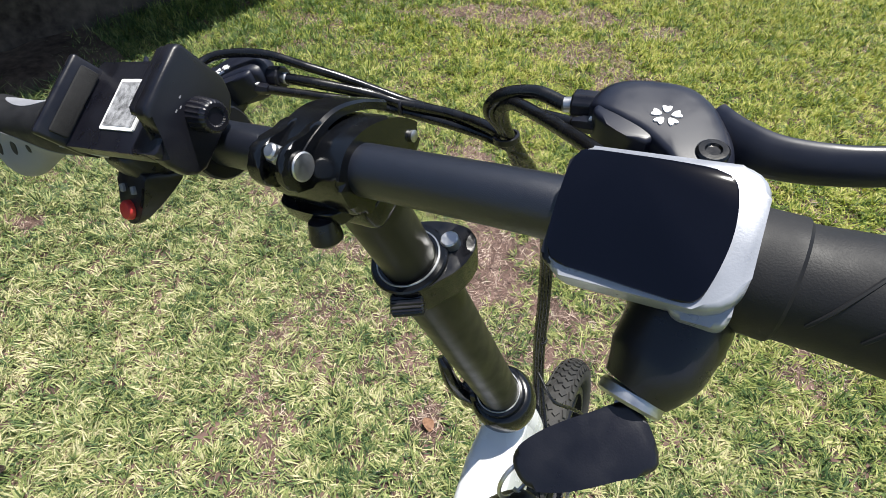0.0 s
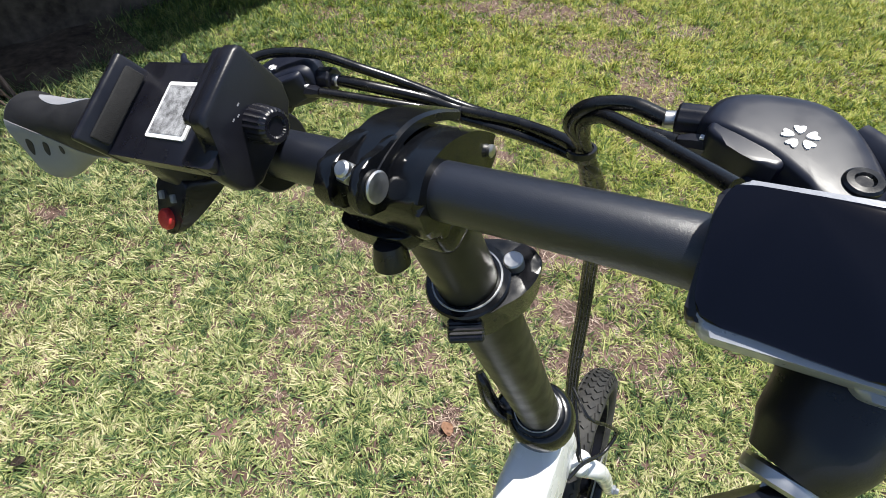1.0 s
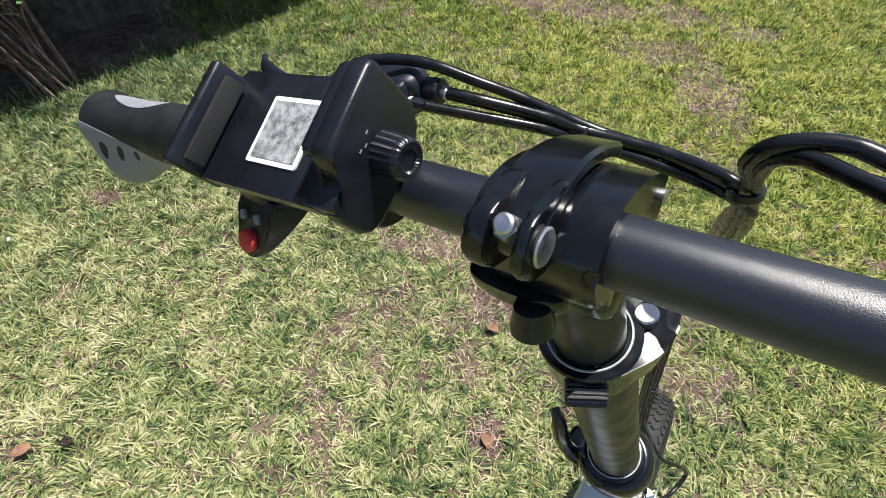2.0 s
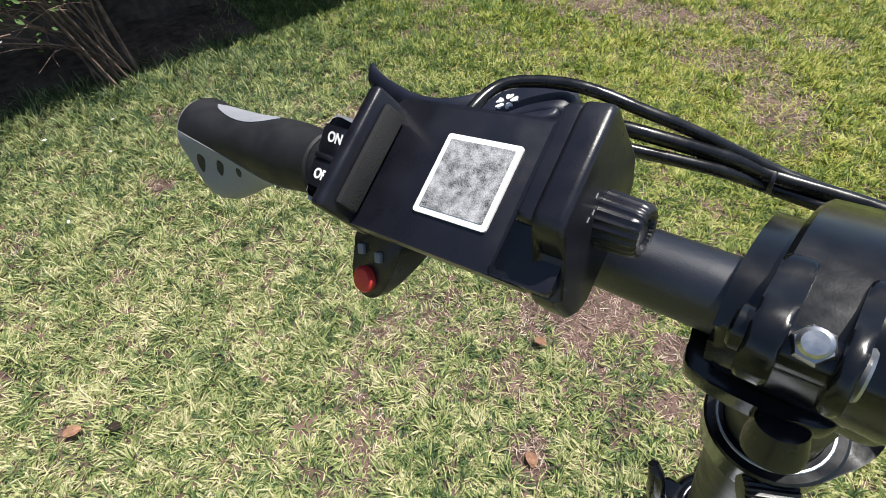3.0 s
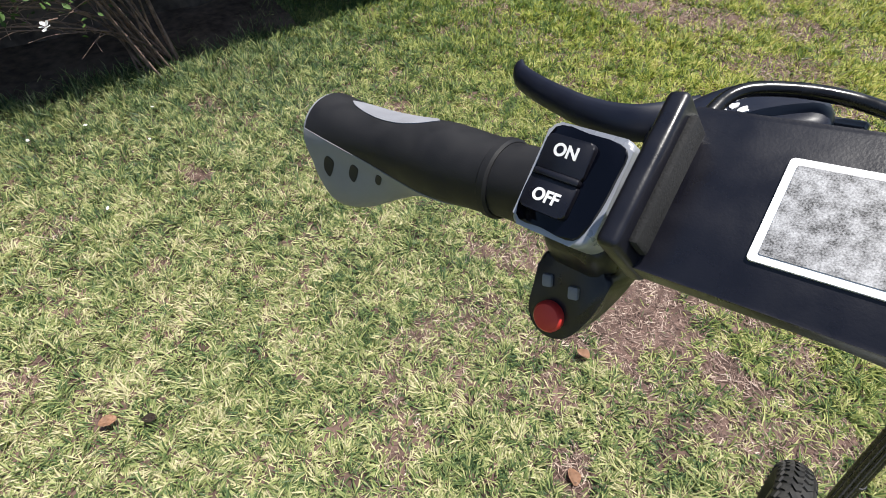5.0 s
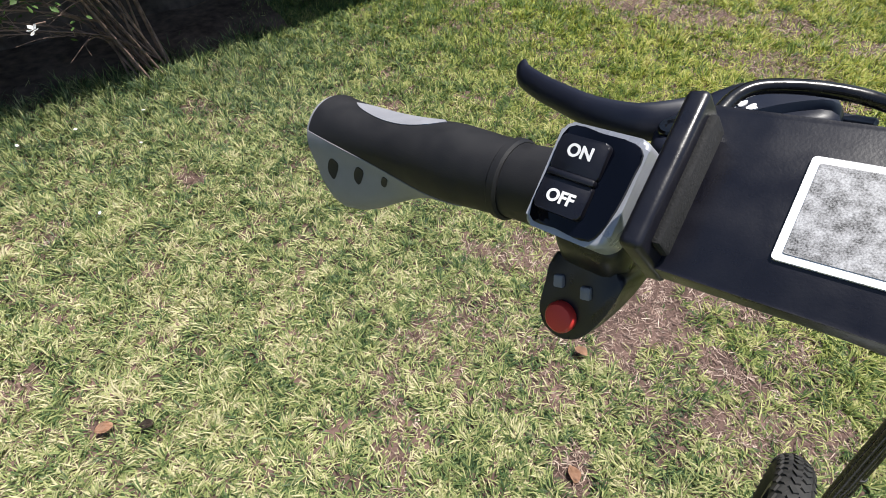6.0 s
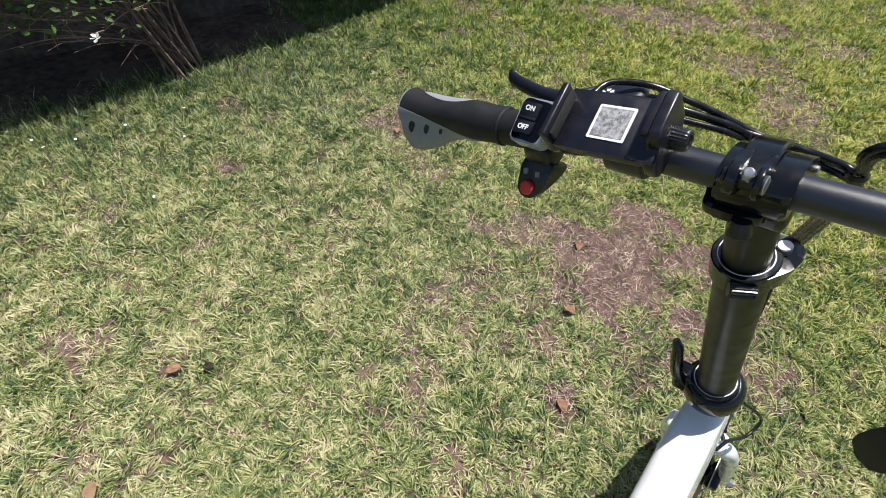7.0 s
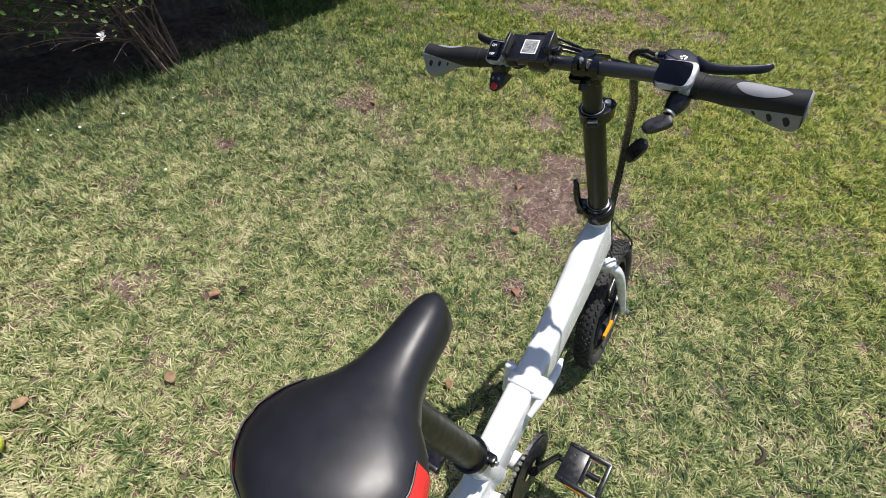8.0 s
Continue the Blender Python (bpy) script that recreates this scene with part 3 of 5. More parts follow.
def grip(side, x0, x1):
    bm = bmesh.new()
    rings = [[bm.verts.new(grip_point(u / 28, 2 * math.pi * j / 56, side, x0, x1)) for j in range(56)] for u in range(29)]
    for a, b in zip(rings, rings[1:]):
        for j in range(56):
            bm.faces.new((a[j], a[(j + 1) % 56], b[(j + 1) % 56], b[j]))
    tip = bar_at(x1)
    end = [bm.verts.new((v.co.x + side * 0.002, tip.y + (v.co.y - tip.y) * 0.82, tip.z + (v.co.z - tip.z) * 0.82)) for v in rings[-1]]
    for j in range(56):
        bm.faces.new((rings[-1][j], rings[-1][(j + 1) % 56], end[(j + 1) % 56], end[j]))
    bm.faces.new(end)
    bm.faces.new(rings[0][::-1])
    g = part("grip", bm, M_RUBBER, bike, "black rubber palm-rest grip with grey inlays")
    mid, wide = (76, 26) if side < 0 else (104, 34)
    top = [(0.34 + 0.52 * k / 12, mid - wide * math.sin(math.pi * (k / 12) ** 0.8) ** 0.7 - 1, mid + wide * math.sin(math.pi * (k / 12) ** 0.8) ** 0.7 + 1) for k in range(13)]
    part("inlay", grip_patch(top, side, x0, x1, 0.0004), M_GRIPGREY, g, "grey rubber thumb inlay")
    wing = [(0.2 + 0.8 * k / 16, 232 - 2 - (78 if side < 0 else 52) * (k / 16) ** 0.8, 232 + 2 + 66 * (k / 16) ** 0.75) for k in range(17)]
    part("inlay", grip_patch(wing, side, x0, x1, 0.0004), M_GRIPGREY, g, "grey rubber palm wing inlay")
    for k, (u, size) in enumerate(((0.88, 1.0), (0.72, 0.85), (0.57, 0.6))):
        c = (204 if side < 0 else 214) + 3 * k
        hole = [(u - 0.036 * size + 0.072 * size * i / 8, c - 13 * size * math.sin(math.pi * (i + 0.6) / 9.2) + 9 * (i / 8 - 0.5), c + 13 * size * math.sin(math.pi * (i + 0.6) / 9.2) + 9 * (i / 8 - 0.5)) for i in range(9)]
        part("slot", grip_patch(hole, side, x0, x1, 0.0008), M_HOLE, g, "dark slot in the wing")
    part("end_cap", lathe([(0, 0.0172), (0.0012, 0.0186), (0.0028, 0.0186), (0.0042, 0.0165)], bar_at(side * (x1 - 0.0005)), (side, 0, 0)), M_GRIPGREY, g, "grey end cap ring")
    part("collar", pipe(bar_at(side * (x0 - 0.001)), bar_at(side * (x0 + 0.004)), 0.0168, 0.011), M_RUBBER, g)
    return g


handlebar()
left_grip = grip(-1, 0.188, 0.299)
part("sleeve", pipe(bar_at(-0.19), bar_at(-0.16), 0.0152, 0.0105), M_RUBBER, left_grip)
right_grip = grip(1, 0.176, 0.303)
for k in range(3):
    groove = []
    for i in range(11):
        u = 0.05 + 0.09 * k + 0.16 * i / 10
        th = radians(160 - 95 * i / 10)
        groove.append(grip_point(u, th, 1, 0.176, 0.303, 0.0001))
    part("groove", tube(groove, 0.0006, 6, 2), M_HOLE, right_grip)
part("sleeve", pipe(bar_at(0.165), bar_at(0.178), 0.0182, 0.0105), M_RUBBER, right_grip)


def stem():
    low = part("stem", rod(stem_at(0.67, 0.001), stem_at(0.952, 0.001), 0.0203, 40), M_STEM, bike, "olive-black satin stem tube")
    part("inner_tube", rod(stem_at(0.93), stem_at(1.035), 0.0166, 36), M_STEM, low)
    ring = part("stem_collar", joined(pipe(stem_at(0.938), stem_at(0.962), 0.0238, 0.017, 40),
                                      slab(curved([(-0.004, -0.020), (0.014, -0.020), (0.030, -0.013), (0.040, 0.0), (0.034, 0.012), (0.016, 0.021), (-0.004, 0.02)]), -0.016, 0.010,
                                           Matrix.Translation(stem_at(0.953)) @ pose(0, 0, 0, 17.3, 0, 42), 0.0015)), M_CLAMP, bike, "black clamp collar with a cam lever")
    part("pivot_bolt", rod(Vector((0.026, -0.0105, 0.958)), Vector((0.026, -0.0135, 0.9685)), 0.0055, 24), M_STEEL, ring, "bright steel pivot bolt")
    part("seal", pipe(stem_at(0.9612), stem_at(0.9626), 0.0198, 0.0188, 36, 0.0003), M_STEEL, ring)
    part("thumb_nut", lathe([(0, 0.005), (0.001, 0.0064), (0.018, 0.0064), (0.019, 0.005)], (0.006, -0.0535, 0.944), (0.86, 0.5, -0.05), 80, 20, 0.0007), M_PLASTIC, ring, "ribbed black thumb nut")
    foot = part("fold_clamp", joined(lathe([(0, 0.030), (0.003, 0.0335), (0.012, 0.0345), (0.023, 0.0338), (0.03, 0.0318), (0.033, 0.0285), (0.0335, 0.0262), (0.041, 0.0256), (0.0425, 0.0232)], stem_at(0.662), STEM_DIR, 40),
                                     box((0.034, 0.026, 0.032), Matrix.Translation(stem_at(0.681, -0.026, 0.008)), 0.006, 3)), M_CLAMP, bike, "black folding clamp at the stem foot")
    part("rim_ring", pipe(stem_at(0.7036), stem_at(0.7044), 0.0228, 0.0216, 40, 0.0002), M_STEEL, foot, "thin bright ring round the stem")
    part("bolt", lathe([(0, 0.0036), (0.0018, 0.0036), (0.0026, 0.0026)], stem_at(0.668, -0.012, 0.0325), (0, -1, 0.1), 16), M_STEEL, foot)
    part("release_lever", tube([stem_at(0.676, -0.028, 0.012), stem_at(0.70, -0.037, 0.016), stem_at(0.73, -0.04, 0.014), stem_at(0.752, -0.042, 0.008), stem_at(0.762, -0.047, 0.002)],
                               [0.0085, 0.008, 0.0072, 0.0062, 0.004], 14), M_CLAMP, foot, "black quick-release lever")
    return low


stem()


def bar_clamp():
    side_on = Matrix(((0, 0, 1, 0), (1, 0, 0, BAR_Y), (0, 1, 0, BAR_Z), (0, 0, 0, 1)))     # outlines in the plane across the bar
    profile = curved([(-0.0165, 0), (-0.0138, 0.0072), (-0.006, 0.0138), (0.008, 0.0152), (0.025, 0.0108), (0.039, 0.002), (0.0415, -0.005), (0.034, -0.012), (0.018, -0.0185), (0.0, -0.0195), (-0.012, -0.0152)], 5)
    c = part("bar_clamp", joined(slab(profile, -0.0138, 0.0285, side_on, 0.0042, 4),
                                 box((0.042, 0.036, 0.02), Matrix.Translation(stem_at(1.027)) @ pose(0, 0, 0, 17.3, 0, 0), 0.006, 3),
                                 slab(curved([(-0.019, -0.002), (-0.014, -0.011), (0.013, -0.011), (0.019, -0.002), (0.018, 0.016), (-0.018, 0.016)]), -0.004, 0.004,
                                      Matrix.Translation((-0.001, BAR_Y - 0.003, BAR_Z - 0.0185)) @ pose(0, 0, 0, 14, 0, 0), 0.0012)),
             M_CLAMP, bike, "glossy black cast handlebar clamp")
    way = smooth_path([(0, -0.0172, 0.0118), (0, -0.006, 0.0162), (0, 0.008, 0.0182), (0, 0.024, 0.0142), (0, 0.041, 0.006)], 5)
    bm = bmesh.new()
    rings = []
    for k, p in enumerate(way):
        d = (way[min(k + 1, len(way) - 1)] - way[max(k - 1, 0)]).normalized()
        up = Vector((0, -d.z, d.y))
        w = 0.0102 - 0.002 * (k / (len(way) - 1)) ** 2
        rings.append([bm.verts.new(Vector((0.0038 + sx, BAR_Y, BAR_Z)) + p + up * h) for sx, h in ((-w, -0.001), (-w, 0.0022), (-w + 0.0014, 0.0034), (w - 0.0014, 0.0034), (w, 0.0022), (w, -0.001))])
    for p, q in zip(rings, rings[1:]):
        for k in range(6):
            bm.faces.new((p[k], p[(k + 1) % 6], q[(k + 1) % 6], q[k]))
    bm.faces.new(rings[0][::-1])
    bm.faces.new(rings[-1])
    part("release_cover", bm, M_CLAMP, c, "curved black release lever arching over the clamp")
    for x0, x1 in ((-0.006, 0.0008), (0.0098, 0.0135)):
        part("lug", slab(curved([(-0.0285, 0.0098), (-0.0262, 0.0168), (-0.0195, 0.0205), (-0.010, 0.0204), (0.0, 0.0205), (0.002, 0.008), (-0.010, -0.001), (-0.021, 0.0008), (-0.0268, 0.0042)], 4), x0, x1, side_on, 0.0014, 3), M_CLAMP, c)
    part("pin", rod((-0.0095, BAR_Y - 0.0182, BAR_Z + 0.0105), (0.0142, BAR_Y - 0.0182, BAR_Z + 0.0105), 0.0055, 24), M_CLAMP, c)
    part("pin_head", lathe([(0, 0.0056), (0.001, 0.006), (0.0016, 0.0054), (0.0017, 0.002)], (0.0136, BAR_Y - 0.0182, BAR_Z + 0.0105), (1, 0, 0), 28), M_STEEL, c, "bright steel pin head")
    bolt_axis = Vector((0, -0.62, 0.78))
    part("clamp_bolt", joined(rod((0.0053, BAR_Y - 0.011, BAR_Z + 0.006), Vector((0.0053, BAR_Y - 0.0185, BAR_Z + 0.0135)) + bolt_axis * 0.008, 0.0032, 18),
                              lathe([(0, 0.0039), (0.0006, 0.0043), (0.0052, 0.0043), (0.0062, 0.0036)], Vector((0.0053, BAR_Y - 0.0185, BAR_Z + 0.013)), bolt_axis, 6)), M_STEEL, c, "bright steel hexagon clamp bolt")
    part("adjusting_nut", lathe([(0, 0.0045), (0.001, 0.0062), (0.008, 0.0076), (0.011, 0.0076), (0.013, 0.0052)], (0.007, BAR_Y - 0.014, BAR_Z - 0.020), (0.05, -0.15, -1), 24), M_PLASTIC, c)
    part("screw", lathe([(0, 0.0026), (0.0016, 0.0028), (0.0022, 0.002)], (0.0284, BAR_Y + 0.034, BAR_Z - 0.003), (1, 0, 0), 16), M_STEEL, c)


bar_clamp()


def display():
    """The display with its key switch, on the bar beside the right-hand grip."""
    m = tilted(0.12, -0.077, 1.061, 33)
    d = part("display", joined(slab(rounded(-0.0015, 0.048, -0.0215, 0.0185, (0.004, 0.011, 0.008, 0.003)), -0.013, -0.0005, m, 0.0018, 3),
                               slab(rounded(0.031, 0.0462, -0.0235, -0.006, 0.004), -0.025, -0.0085, m, 0.0018, 3),
                               pipe(bar_at(0.13), bar_at(0.162), 0.0135, 0.0105)), M_SILVER, bike, "silver-rimmed display with black glass")
    rim = [(0.0, 0.0166), (0.012, 0.0167), (0.024, 0.0165), (0.0345, 0.0158), (0.0392, 0.0138), (0.041, 0.009), (0.0418, 0.003), (0.0418, -0.003), (0.041, -0.009), (0.0398, -0.0145), (0.0382, -0.0187), (0.0345, -0.0206),
           (0.024, -0.0202), (0.012, -0.0193), (0.001, -0.0183), (-0.0025, -0.0145), (-0.0038, -0.006), (-0.004, 0.002), (-0.0036, 0.010), (-0.0022, 0.0148)]
    glass = slab(curved(rim, 3), -0.004, 0.0009, m, 0.0005)
    part("glass", glass, M_GLASS, d, "dark glossy display glass, switched off")
    part("side_shell", slab(rounded(-0.0045, 0.006, -0.019, 0.0165, 0.003), -0.0135, -0.001, m, 0.0015), M_PLASTIC, d)
    housing = part("key_switch", joined(tube([(0.154, -0.066, 1.032), (0.154, -0.078, 1.026), (0.151, -0.09, 1.0175), (0.1478, -0.0975, 1.0115)], [0.013, 0.0152, 0.0142, 0.0104], 28)), M_PLASTIC, d, "black key switch housing")
    part("key_shell", tube([(0.154, -0.068, 1.03), (0.154, -0.082, 1.02), (0.153, -0.09, 1.013)], [0.012, 0.0145, 0.009], 24), M_PLASTIC, housing)
    o = Vector((0.1472, -0.0985, 1.0105))
    axis = Vector((-0.2, -0.82, -0.54)).normalized()
    part("lock_ring", pipe(o - axis * 0.001, o + axis * 0.004, 0.0098, 0.0072, 32), M_STEEL, housing, "bright steel lock ring")
    part("lock_face", rod(o - axis * 0.001, o + axis * 0.002, 0.0072, 24), M_PLASTIC, housing)
    lie = axis.to_track_quat("Y", "Z").to_matrix().to_4x4()
    k = part("key", box((0.0066, 0.014, 0.002), Matrix.Translation(o + axis * 0.007) @ lie, 0.0004), M_STEEL, d, "steel key with a black head")
    root = o + axis * 0.013 + Vector((0.005, 0, 0))
    along = Vector((-0.78, -0.52, -0.28)).normalized()
    tip = root + along * 0.034
    flat = Vector((0.05, -0.55, 0.834))
    flat = (flat - along * flat.dot(along)).normalized()
    lie = Matrix.Translation(root) @ Matrix((along.cross(flat), along, flat)).transposed().to_4x4()
    part("key_head", slab(curved([(-0.0085, -0.005), (-0.0098, 0.008), (-0.009, 0.024), (-0.005, 0.034), (0.004, 0.035), (0.0085, 0.025), (0.0098, 0.008), (0.0085, -0.005)]), -0.0055, 0.0055, lie, 0.0022, 3), M_PLASTIC, k, "black plastic key head")
    part("key_ring", tube([tip + Vector((-0.002 + 0.003 * math.cos(a), -0.002 + 0.006 * math.cos(a), -0.007 + 0.009 * math.sin(a))) for a in [2 * math.pi * i / 12 for i in range(13)]], 0.0007, 8, 3), M_STEEL, k, "thin steel key ring")
    hang = Vector((-0.55, -0.12, -0.82)).normalized()
    across = Vector((0.72, -0.55, -0.4))
    across = (across - hang * across.dot(hang)).normalized()
    spare = Matrix.Translation(Vector((0.1195, -0.137, 0.9634)) - hang * 0.019) @ Matrix((across, hang, across.cross(hang))).transposed().to_4x4()
    part("spare_key", slab(curved([(-0.007, 0.0), (-0.0105, 0.012), (-0.0108, 0.028), (-0.007, 0.039), (0.007, 0.039), (0.0108, 0.028), (0.0105, 0.012), (0.007, 0.0)]), -0.0035, 0.0035, spare, 0.0016), M_PLASTIC, k, "black head of a spare key hanging on the ring")
    part("link", tube([tip + Vector((-0.003, -0.002, -0.015)), spare @ Vector((0, -0.004, 0)), spare @ Vector((0, 0.003, 0))], 0.0008, 6, 4), M_STEEL, k)


display()


def brake_lever(side):
    """A lever housing with its clamp band, blade, bolt and cable adjuster."""
    sx = lambda pts: [(side * x, y) for x, y in pts]
    z0 = 1.034
    lie = pose(side * 0.131, -0.002, 1.0525 if side < 0 else 1.0505, 13, side * 8, 0) @ pose(-side * 0.131, 0, -1.0545)
    shell = pillow(curved(sx([(0.101, 0.001), (0.103, 0.014), (0.113, 0.021), (0.133, 0.023), (0.146, 0.015), (0.156, -0.001), (0.159, -0.013), (0.155, -0.024), (0.144, -0.025), (0.136, -0.018), (0.124, -0.009), (0.112, -0.004)])), 1.033, 1.0546, 0.006, lie)
    neck = pillow(curved(sx([(0.119, -0.05), (0.122, -0.004), (0.142, -0.008), (0.144, -0.05)])), 1.032, 1.046, 0.003, lie)
    body = part("brake_lever", joined(shell, neck, pipe(bar_at(side * 0.116), bar_at(side * 0.13), 0.0145, 0.0108)), M_LEVER, bike, "satin graphite brake lever housing", 50)
    pts = [(0.146, 0.010, 1.042), (0.156, 0.001, 1.0415), (0.170, -0.006, 1.041), (0.190, -0.006, 1.041), (0.210, -0.001, 1.0415), (0.228, 0.005, 1.042), (0.241, 0.0105, 1.0435), (0.2465, 0.0155, 1.0465)]
    part("blade", tube([(side * x, y, z) for x, y, z in pts], [0.0092, 0.0086, 0.0078, 0.007, 0.0066, 0.0064, 0.006, 0.0042], 18, 6, 0.46, (0, 0.55, 0.83)), M_LEVER, body, "curved satin black brake blade")
    part("pivot_bolt", lathe([(0, 0.0058), (0.0018, 0.0058), (0.0026, 0.005), (0.0027, 0.003), (0.0018, 0.0024)], lie @ Vector((side * 0.1505, -0.0125, 1.0535)), lie.to_3x3() @ Vector((0, 0, 1)), 24), M_CLAMP, body, "black pivot bolt")
    adj = part("cable_adjuster", joined(lathe([(0, 0.005), (0.001, 0.0062), (0.0105, 0.0064), (0.0115, 0.0055)], (side * 0.1025, 0.0095, 1.046), (-side, 0, 0), 40, 10, 0.0005),
                                        lathe([(0, 0.0066), (0.0045, 0.0068), (0.005, 0.005)], (side * 0.1075, 0.0095, 1.046), (-side, 0, 0), 40, 10, 0.0007)), M_PLASTIC, body, "ribbed black cable adjuster")
    part("ferrule", rod((side * 0.0915, 0.0095, 1.046), (side * 0.086, 0.0085, 1.046), 0.0034), M_STEEL, adj, "bright steel cable ferrule")
    part("sensor_plug", lathe([(0, 0.004), (0.014, 0.0034), (0.018, 0.0022)], (side * 0.112, -0.001, 1.043), (-side, 0, 0), 16, 8, 0.0003), M_PLASTIC, body)
    part("sensor_mark", box((0.006, 0.006, 0.0012), pose(side * 0.1045, -0.0005, 1.0466), 0.0004), M_PRINT, body, "pale printed mark")
    part("shoulder", slab(curved(sx([(0.104, -0.004), (0.107, 0.004), (0.118, 0.006), (0.13, -0.004), (0.128, -0.014), (0.116, -0.012)]), 3), 1.038, 1.0535, lie, 0.002, 3), M_LEVER, body)
    cx, cy = side * 0.131, 0.0
    for k in range(5):
        a = 2 * math.pi * k / 5 + 0.5
        p = lie @ pose(cx + 0.0036 * math.cos(a), cy + 0.0034 * math.sin(a), 1.0552, 0, 0, math.degrees(a))
        part("petal_mark", slab(curved([(-0.0018, 0), (-0.0004, 0.0014), (0.0016, 0.0018), (0.0019, 0.0008), (0.0014, 0), (0.0019, -0.0008), (0.0016, -0.0018), (-0.0004, -0.0014)], 3), -0.0004, 0.0002, p, 0), M_PRINT, body)


brake_lever(1)
brake_lever(-1)


def switch():
    """The light switch and horn button inside the left-hand grip."""
    m = tilted(-0.147, -0.084, 1.064, 45)
    body = part("switch", joined(slab(rounded(-0.0145, 0.0145, -0.0195, 0.0155, (0.003, 0.006, 0.003, 0.003)), -0.016, -0.001, m, 0.0016, 3),
                                 pipe(bar_at(-0.16), bar_at(-0.135), 0.0145, 0.0105)), M_SILVER, bike, "silver-rimmed light switch housing")
    part("face", slab(curved([(-0.0125, -0.0165), (-0.002, -0.0175), (0.009, -0.0175), (0.0125, -0.009), (0.0135, 0.003), (0.0125, 0.0125), (0.0, 0.0138), (-0.0118, 0.0135), (-0.0128, 0.0)], 4), -0.003, 0.0004, m, 0.0006), M_GLASS, body, "glossy black switch face")
    for y0, y1, tip in ((-0.0135, -0.002, -4), (-0.001, 0.011, 4)):
        part("rocker", slab(rounded(-0.0115, 0.005, y0, y1, 0.0018), -0.002, 0.0022, m @ pose(0, 0, 0, tip, 0, 0), 0.0006), M_PLASTIC, body, "black rocker half")
    part("ridge", box((0.0165, 0.0022, 0.003), m @ pose(-0.0032, -0.0015, 0.002), 0.0008), M_PLASTIC, body)
    words("ON", 0.0054, m @ pose(-0.0035, 0.0062, 0.0026, 4, 0, 0), body, M_PRINT)
    words("OFF", 0.0054, m @ pose(-0.0035, -0.0085, 0.0029, -4, 0, 0), body, M_PRINT)
    wedge = slab(curved([(-0.0115, 0.015), (-0.0122, 0.002), (-0.0115, -0.009), (-0.0072, -0.0152), (0.001, -0.0165), (0.008, -0.0125), (0.0135, -0.002), (0.0165, 0.01), (0.0155, 0.016), (0.002, 0.0165)], 4), -0.026, 0.0, None, 0.002, 3)
    for v in wedge.verts:
        if v.co.z < -0.001:
            v.co.z *= max(0.16, min(1.0, (v.co.y + 0.02) / 0.036))
    bmesh.ops.transform(wedge, matrix=tilted(-0.1505, -0.0845, 1.0085, 62), verts=wedge.verts)
    low = part("horn_housing", joined(wedge, box((0.026, 0.024, 0.026), Matrix.Translation((-0.149, -0.068, 1.027)) @ pose(0, 0, 0, 20, 0, 0), 0.006, 3)), M_PLASTIC, body, "black horn housing below the switch")
    mm = tilted(-0.1505, -0.0845, 1.0085, 62)
    part("horn_button", lathe([(-0.001, 0.0062), (0.0022, 0.0062), (0.0034, 0.0052), (0.0038, 0.003)], mm @ Vector((-0.0015, -0.008, 0)), mm.to_3x3() @ Vector((0, 0, 1)), 24), M_RED, low, "round red horn button")
    for x in (-0.0065, 0.005):
        part("clip", box((0.0042, 0.005, 0.0026), mm @ pose(x, 0.005, 0.0004, 0, 0, 15), 0.0008), M_GRIPGREY, low)


switch()


